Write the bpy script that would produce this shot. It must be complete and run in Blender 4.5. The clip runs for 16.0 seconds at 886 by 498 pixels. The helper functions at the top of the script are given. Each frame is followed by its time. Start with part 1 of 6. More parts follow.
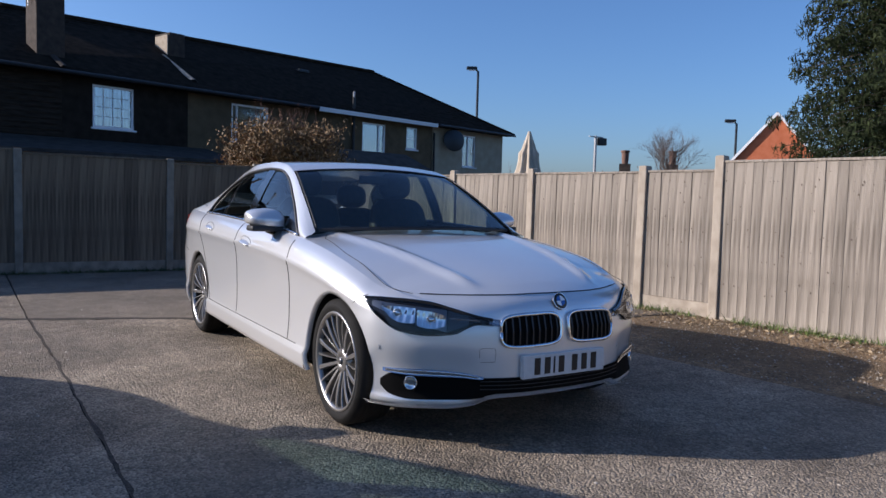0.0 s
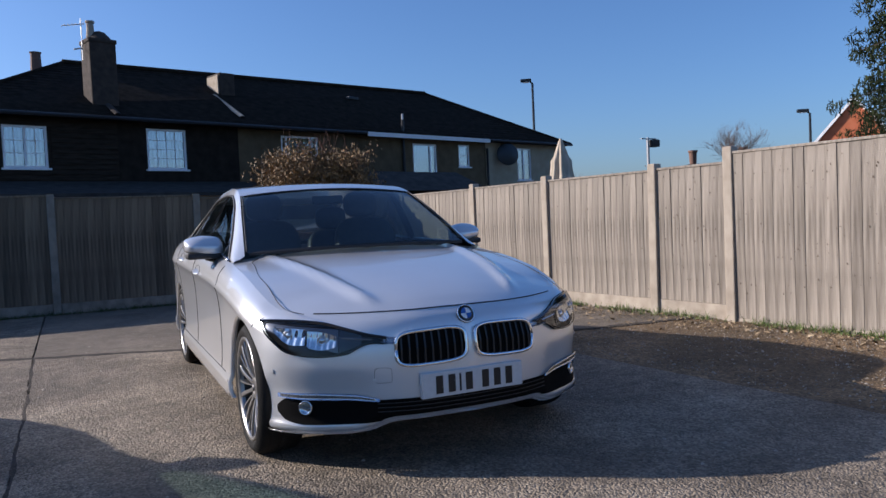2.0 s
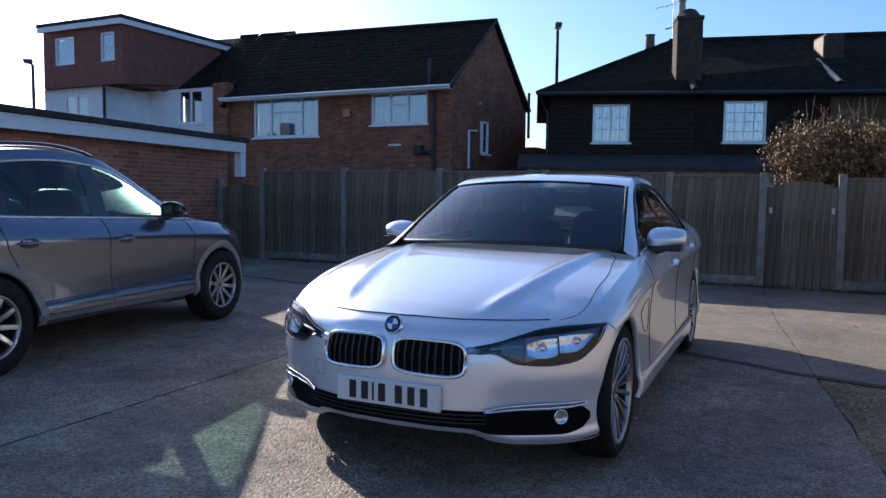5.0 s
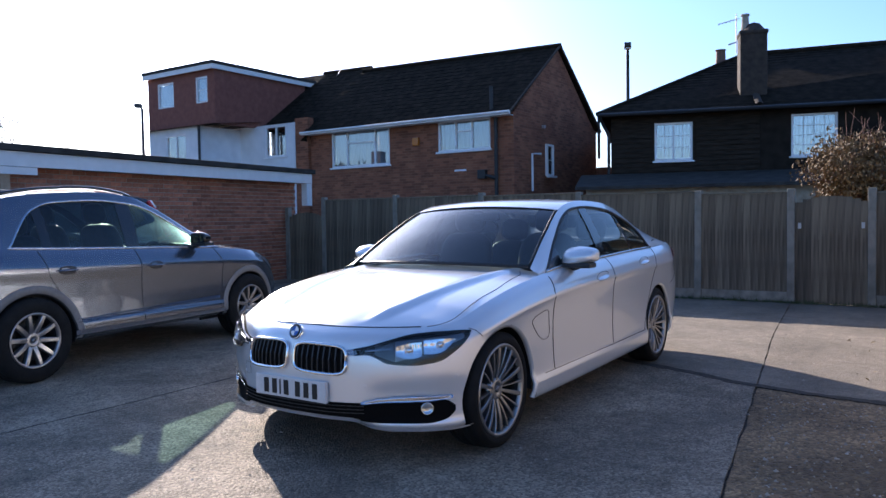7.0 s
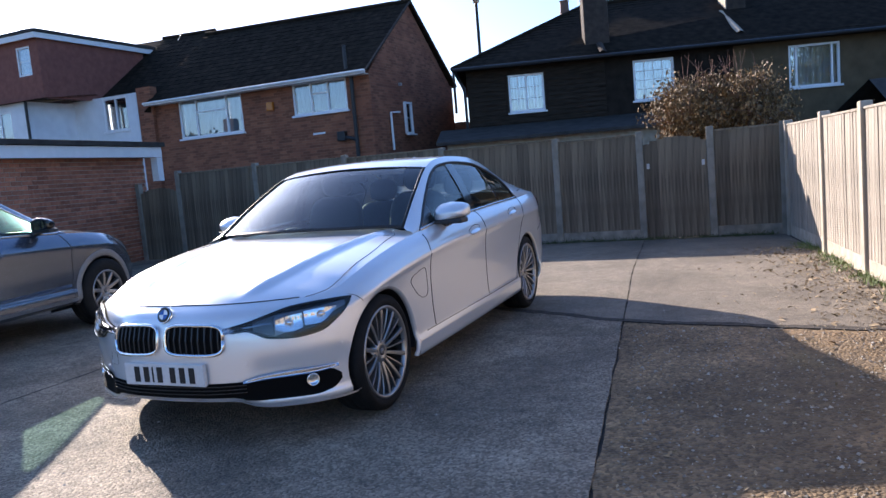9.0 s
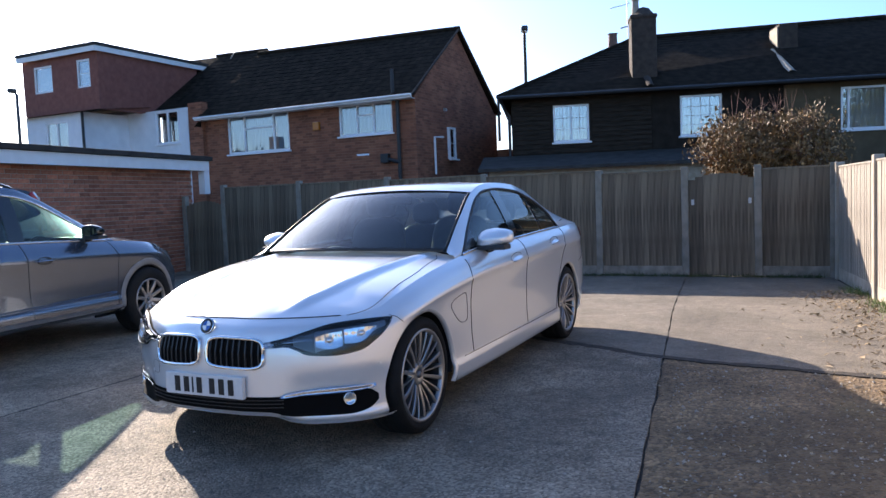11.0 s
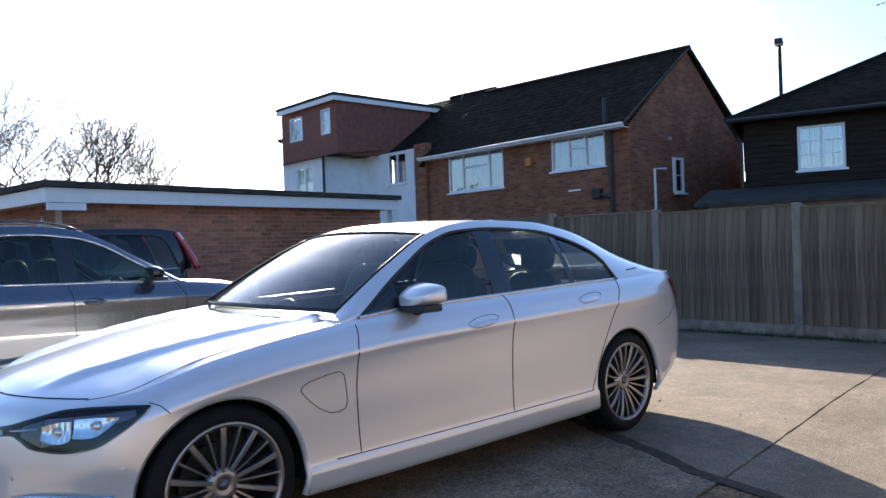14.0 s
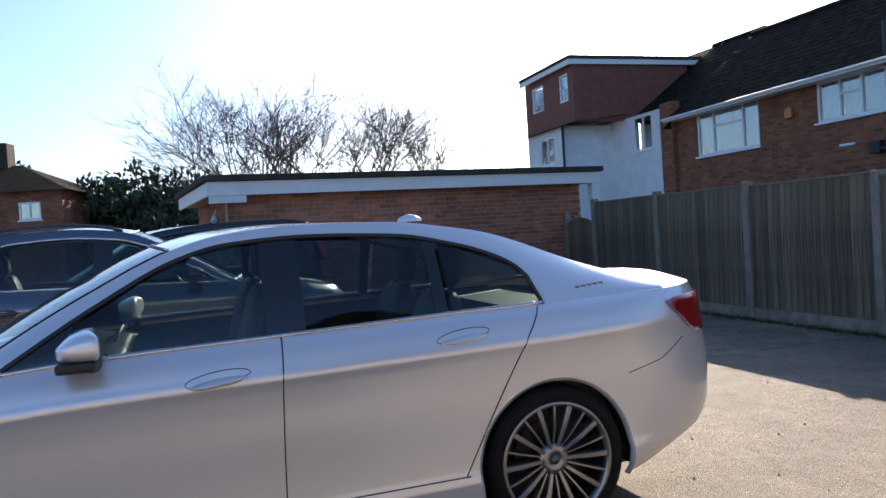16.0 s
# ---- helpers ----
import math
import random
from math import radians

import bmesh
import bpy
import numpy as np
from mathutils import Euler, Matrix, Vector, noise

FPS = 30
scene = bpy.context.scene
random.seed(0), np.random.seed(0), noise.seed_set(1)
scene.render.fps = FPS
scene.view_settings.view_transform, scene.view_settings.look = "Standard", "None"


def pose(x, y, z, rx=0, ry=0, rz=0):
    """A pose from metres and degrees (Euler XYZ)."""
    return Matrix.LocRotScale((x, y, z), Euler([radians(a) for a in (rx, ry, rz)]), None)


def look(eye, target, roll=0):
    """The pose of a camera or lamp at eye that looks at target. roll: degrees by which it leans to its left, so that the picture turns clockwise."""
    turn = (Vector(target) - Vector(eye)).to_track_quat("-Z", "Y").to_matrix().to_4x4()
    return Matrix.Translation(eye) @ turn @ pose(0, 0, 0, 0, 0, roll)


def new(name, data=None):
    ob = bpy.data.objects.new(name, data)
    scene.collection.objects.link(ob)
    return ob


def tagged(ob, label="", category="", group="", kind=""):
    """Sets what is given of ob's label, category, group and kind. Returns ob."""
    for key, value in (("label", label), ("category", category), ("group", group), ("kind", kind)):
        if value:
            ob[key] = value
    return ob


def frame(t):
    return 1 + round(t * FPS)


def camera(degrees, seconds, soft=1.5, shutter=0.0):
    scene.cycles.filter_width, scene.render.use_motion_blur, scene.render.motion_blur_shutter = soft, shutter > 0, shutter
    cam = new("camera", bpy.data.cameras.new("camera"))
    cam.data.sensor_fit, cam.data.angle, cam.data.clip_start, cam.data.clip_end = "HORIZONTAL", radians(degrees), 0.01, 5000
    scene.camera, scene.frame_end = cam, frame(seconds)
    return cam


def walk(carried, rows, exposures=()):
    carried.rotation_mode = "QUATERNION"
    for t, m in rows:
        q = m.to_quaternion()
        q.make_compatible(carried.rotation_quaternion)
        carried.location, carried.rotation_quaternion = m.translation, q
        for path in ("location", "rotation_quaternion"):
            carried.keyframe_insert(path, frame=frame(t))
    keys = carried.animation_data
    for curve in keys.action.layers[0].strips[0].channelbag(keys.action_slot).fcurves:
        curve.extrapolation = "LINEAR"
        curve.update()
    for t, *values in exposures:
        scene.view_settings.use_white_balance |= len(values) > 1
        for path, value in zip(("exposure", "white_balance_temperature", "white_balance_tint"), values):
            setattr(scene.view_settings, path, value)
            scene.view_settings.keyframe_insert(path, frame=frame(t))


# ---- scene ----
cam = camera(62.0, 16.0)
PATH = [
    (0, (-2.312, -4.853, 1.166), (-1.271, -3.151, 1.029), 1.6),
    (0.5, (-2.313, -4.877, 1.184), (-1.276, -3.17, 1.073), 1.8),
    (1, (-2.215, -4.977, 1.192), (-1.146, -3.287, 1.189), -0.3),
    (1.5, (-1.882, -5.01, 1.117), (-0.876, -3.286, 0.988), -0.0),
    (2, (-1.46, -5.106, 1.127), (-0.614, -3.295, 1.04), -2.5),
    (2.5, (-0.937, -5.131, 1.103), (-0.22, -3.271, 0.941), -2.9),
    (3, (-0.38, -4.954, 1.16), (0.154, -3.032, 1.01), -2.2),
    (3.5, (0.203, -4.889, 1.194), (0.445, -2.906, 1.097), -3.0),
    (4, (0.73, -4.849, 1.2), (0.664, -2.854, 1.076), 1.1),
    (4.5, (1.169, -4.86, 1.205), (0.66, -2.929, 1.104), -1.0),
    (4.7, (1.344, -4.918, 1.231), (0.634, -3.054, 1.09), -0.0),
    (6.8, (2.814, -4.912, 1.278), (1.684, -3.263, 1.207), 1.7),
    (7, (2.872, -4.942, 1.277), (1.764, -3.279, 1.193), -0.9),
    (7.5, (2.92, -4.934, 1.287), (1.828, -3.261, 1.202), -1.0),
    (8, (2.792, -4.941, 1.289), (1.835, -3.187, 1.211), -2.9),
    (8.5, (2.797, -4.924, 1.262), (1.918, -3.137, 1.076), -4.7),
    (8.7, (2.811, -4.918, 1.281), (2.015, -3.095, 1.071), -5.4),
    (10.8, (2.795, -4.923, 1.279), (1.928, -3.127, 1.133), -1.4),
    (11, (2.771, -4.928, 1.279), (1.891, -3.137, 1.145), -2.3),
    (11.5, (2.746, -4.899, 1.282), (1.832, -3.123, 1.169), -1.3),
    (12, (2.889, -4.728, 1.249), (1.963, -2.958, 1.147), -3.4),
    (12.5, (3.185, -4.407, 1.274), (2.133, -2.709, 1.196), -5.5),
    (13, (3.389, -3.868, 1.258), (2.268, -2.214, 1.187), -0.8),
    (13.5, (3.61, -3.321, 1.256), (2.353, -1.768, 1.163), -4.8),
    (14, (3.667, -2.704, 1.241), (2.182, -1.364, 1.238), -2.1),
    (14.5, (3.77, -2.029, 1.248), (2.201, -0.789, 1.205), -5.9),
    (15, (3.798, -1.36, 1.257), (2.075, -0.346, 1.183), -3.4),
    (15.5, (3.773, -0.65, 1.283), (1.971, 0.215, 1.198), -3.6),
    (16, (3.702, 0.054, 1.322), (1.797, 0.662, 1.279), -3.7),
]
walk(cam, [(t, look(eye, target, roll)) for t, eye, target, roll in PATH], [(0, 0.03, 5700, 16), (2, 0.03, 5700, 16), (3.0, 0.12, 5750, 16), (3.5, 0.36, 5750, 15), (4.7, 0.55, 5800, 15), (7, 0.93, 5900, 17), (11, 1.22, 6150, 15), (13.5, 1.2, 6400, 13), (16, 0.88, 6500, 13)])

# ---- light: low winter sun behind the houses, clear sky ----
SUN_FROM = Vector((-2.1, 1.3, 1.0)).normalized()
world = bpy.data.worlds.new("world")
scene.world = world
world.use_nodes = True
wn = world.node_tree
sky = wn.nodes.new("ShaderNodeTexSky")
sky.sky_type = 'NISHITA'
sky.sun_disc = False
sky.sun_elevation = math.asin(SUN_FROM.z)
sky.sun_rotation = math.atan2(SUN_FROM.x, SUN_FROM.y)
sky.air_density, sky.dust_density, sky.ozone_density = 1.0, 1.3, 5.8
wn.links.new(sky.outputs[0], wn.nodes["Background"].inputs[0])
wn.nodes["Background"].inputs[1].default_value = 0.137
sun = new("sun", bpy.data.lights.new("sun", 'SUN'))
sun.data.energy, sun.data.angle, sun.data.color = 6.2, radians(0.5), (1.0, 0.87, 0.70)
sun.matrix_world = look(SUN_FROM * 60, (0, 0, 0))

# ---- materials ----
def mat(name, col, rough=0.6, metal=0.0, col2=None, scale=8.0, bump=0.0, bscale=60.0, coat=0.0, spec=0.5, detail=6.0, stretch=(1, 1, 1), island=0.0, blotch=0.0, obrand=0.0):
    m = bpy.data.materials.new(name)
    m.use_nodes = True
    n, l = m.node_tree.nodes, m.node_tree.links
    b = n["Principled BSDF"]
    b.inputs["Roughness"].default_value, b.inputs["Metallic"].default_value = rough, metal
    b.inputs["Coat Weight"].default_value, b.inputs["Coat Roughness"].default_value = coat, 0.03
    b.inputs["Specular IOR Level"].default_value = spec
    b.inputs["Base Color"].default_value = (*col, 1)
    tc = n.new("ShaderNodeTexCoord")
    mp = n.new("ShaderNodeMapping")
    mp.inputs["Scale"].default_value = stretch
    l.new(tc.outputs["Object"], mp.inputs["Vector"])
    last = None
    if col2:
        t = n.new("ShaderNodeTexNoise")
        t.inputs["Scale"].default_value, t.inputs["Detail"].default_value = scale, detail
        l.new(mp.outputs[0], t.inputs["Vector"])
        r = n.new("ShaderNodeValToRGB")
        r.color_ramp.elements[0].position, r.color_ramp.elements[1].position = 0.32, 0.68
        r.color_ramp.elements[0].color, r.color_ramp.elements[1].color = (*col, 1), (*col2, 1)
        l.new(t.outputs[0], r.inputs[0])
        last = r.outputs[0]
        if blotch:
            t2 = n.new("ShaderNodeTexNoise")
            t2.inputs["Scale"].default_value, t2.inputs["Detail"].default_value = scale * 0.13, 4
            l.new(tc.outputs["Object"], t2.inputs["Vector"])
            mr = n.new("ShaderNodeMapRange")
            mr.inputs[1].default_value, mr.inputs[2].default_value = 0.35, 0.65
            mr.inputs[3].default_value, mr.inputs[4].default_value = 1 - blotch, 1 + blotch
            l.new(t2.outputs[0], mr.inputs[0])
            last = scaled(n, l, last, mr.outputs[0])
        if obrand:
            oi = n.new("ShaderNodeObjectInfo")
            mr = n.new("ShaderNodeMapRange")
            mr.inputs[3].default_value, mr.inputs[4].default_value = 1 - obrand, 1 + obrand
            l.new(oi.outputs["Random"], mr.inputs[0])
            last = scaled(n, l, last, mr.outputs[0])
        if island:
            ge = n.new("ShaderNodeNewGeometry")
            mr = n.new("ShaderNodeMapRange")
            mr.inputs[3].default_value, mr.inputs[4].default_value = 1 - island, 1 + island
            l.new(ge.outputs["Random Per Island"], mr.inputs[0])
            last = scaled(n, l, last, mr.outputs[0])
        l.new(last, b.inputs["Base Color"])
    if bump:
        tb = n.new("ShaderNodeTexNoise")
        tb.inputs["Scale"].default_value, tb.inputs["Detail"].default_value = bscale, 5
        l.new(mp.outputs[0], tb.inputs["Vector"])
        bp = n.new("ShaderNodeBump")
        bp.inputs["Strength"].default_value, bp.inputs["Distance"].default_value = bump, 0.02
        l.new(tb.outputs[0], bp.inputs["Height"])
        l.new(bp.outputs[0], b.inputs["Normal"])
    return m


def scaled(n, l, colour, value):
    mx = n.new("ShaderNodeMix")
    mx.data_type, mx.blend_type = 'RGBA', 'MULTIPLY'
    mx.inputs[0].default_value = 1.0
    l.new(colour, mx.inputs[6])
    l.new(value, mx.inputs[7])
    return mx.outputs[2]


def glass_mat(name, tint, base=0.06, rough=0.0, rim=0.9):
    m = bpy.data.materials.new(name)
    m.use_nodes = True
    n, l = m.node_tree.nodes, m.node_tree.links
    n.remove(n["Principled BSDF"])
    tr, gl, mx, fr = n.new("ShaderNodeBsdfTransparent"), n.new("ShaderNodeBsdfGlossy"), n.new("ShaderNodeMixShader"), n.new("ShaderNodeLayerWeight")
    tr.inputs[0].default_value = (*tint, 1)
    gl.inputs["Roughness"].default_value = rough
    fr.inputs[0].default_value = 0.5
    pw, ml = n.new("ShaderNodeMath"), n.new("ShaderNodeMath")
    pw.operation, ml.operation = 'POWER', 'MULTIPLY_ADD'
    pw.inputs[1].default_value, ml.inputs[1].default_value, ml.inputs[2].default_value = 4.0, rim, base
    l.new(fr.outputs["Facing"], pw.inputs[0])
    l.new(pw.outputs[0], ml.inputs[0])
    l.new(ml.outputs[0], mx.inputs[0])
    l.new(tr.outputs[0], mx.inputs[1])
    l.new(gl.outputs[0], mx.inputs[2])
    l.new(mx.outputs[0], n["Material Output"].inputs[0])
    return m


def ground_mat(name, a, b, c, grit=55.0, bump=0.5, rough=0.85, wear=1.0):
    """Worn concrete: large stains, fine pebbles of mixed tone, rough relief."""
    m = mat(name, a, rough, 0, b, 1.3, detail=12)
    n, l = m.node_tree.nodes, m.node_tree.links
    bs = n["Principled BSDF"]
    base = bs.inputs["Base Color"].links[0].from_socket
    tc = [x for x in n if x.type == 'TEX_COORD'][0]
    v = n.new("ShaderNodeTexVoronoi")
    v.inputs["Scale"].default_value = grit
    l.new(tc.outputs["Object"], v.inputs["Vector"])
    bw = n.new("ShaderNodeRGBToBW")
    l.new(v.outputs["Color"], bw.inputs[0])
    mr = n.new("ShaderNodeMapRange")
    mr.inputs[1].default_value, mr.inputs[2].default_value = 0.1, 0.9
    mr.inputs[3].default_value, mr.inputs[4].default_value = 1 - 0.26 * wear, 1 + 0.30 * wear
    l.new(bw.outputs[0], mr.inputs[0])
    col = scaled(n, l, base, mr.outputs[0])
    st = n.new("ShaderNodeTexNoise")
    st.inputs["Scale"].default_value, st.inputs["Detail"].default_value = 0.45, 7
    l.new(tc.outputs["Object"], st.inputs["Vector"])
    mk = n.new("ShaderNodeMapRange")
    mk.inputs[1].default_value, mk.inputs[2].default_value = 0.52, 0.66
    l.new(st.outputs[0], mk.inputs[0])
    mx = n.new("ShaderNodeMix")
    mx.data_type = 'RGBA'
    l.new(mk.outputs[0], mx.inputs[0])
    l.new(col, mx.inputs[6])
    mx.inputs[7].default_value = (*c, 1)
    md = n.new("ShaderNodeTexNoise")
    md.inputs["Scale"].default_value, md.inputs["Detail"].default_value, md.inputs["Roughness"].default_value = 7.0, 12, 0.7
    l.new(tc.outputs["Object"], md.inputs["Vector"])
    mq = n.new("ShaderNodeMapRange")
    mq.inputs[1].default_value, mq.inputs[2].default_value = 0.3, 0.7
    mq.inputs[3].default_value, mq.inputs[4].default_value = 1 - 0.32 * wear, 1 + 0.36 * wear
    l.new(md.outputs[0], mq.inputs[0])
    l.new(scaled(n, l, scaled(n, l, mx.outputs[2], mr.outputs[0]), mq.outputs[0]), bs.inputs["Base Color"])
    no = n.new("ShaderNodeTexNoise")
    no.inputs["Scale"].default_value, no.inputs["Detail"].default_value = grit * 0.5, 8
    l.new(tc.outputs["Object"], no.inputs["Vector"])
    ad = n.new("ShaderNodeMath")
    ad.operation = 'SUBTRACT'
    l.new(no.outputs[0], ad.inputs[0])
    l.new(v.outputs["Distance"], ad.inputs[1])
    bp = n.new("ShaderNodeBump")
    bp.inputs["Strength"].default_value, bp.inputs["Distance"].default_value = bump, 0.012
    l.new(ad.outputs[0], bp.inputs["Height"])
    l.new(bp.outputs[0], bs.inputs["Normal"])
    return m


def brick_mat(name, a, b, mortar):
    m = mat(name, a, 0.9, 0, b, 1.5)
    n, l = m.node_tree.nodes, m.node_tree.links
    bs = n["Principled BSDF"]
    base = bs.inputs["Base Color"].links[0].from_socket
    tc = [x for x in n if x.type == 'TEX_COORD'][0]
    ge = n.new("ShaderNodeSeparateXYZ")
    l.new(tc.outputs["Object"], ge.inputs[0])
    ad = n.new("ShaderNodeMath")
    l.new(ge.outputs[0], ad.inputs[0])
    l.new(ge.outputs[1], ad.inputs[1])
    cb = n.new("ShaderNodeCombineXYZ")
    l.new(ad.outputs[0], cb.inputs[0])
    l.new(ge.outputs[2], cb.inputs[1])
    br = n.new("ShaderNodeTexBrick")
    br.inputs["Scale"].default_value = 1.0
    br.inputs["Brick Width"].default_value, br.inputs["Row Height"].default_value = 0.225, 0.075
    br.inputs["Mortar Size"].default_value = 0.006
    br.inputs["Color1"].default_value, br.inputs["Color2"].default_value = (0.7, 0.7, 0.7, 1), (1.35, 1.35, 1.35, 1)
    br.inputs["Mortar"].default_value = (*mortar, 1)
    l.new(cb.outputs[0], br.inputs["Vector"])
    l.new(scaled(n, l, base, br.outputs["Color"]), bs.inputs["Base Color"])
    bp = n.new("ShaderNodeBump")
    bp.inputs["Strength"].default_value, bp.inputs["Distance"].default_value = 0.6, 0.01
    bp.invert = True
    l.new(br.outputs["Fac"], bp.inputs["Height"])
    l.new(bp.outputs[0], bs.inputs["Normal"])
    return m


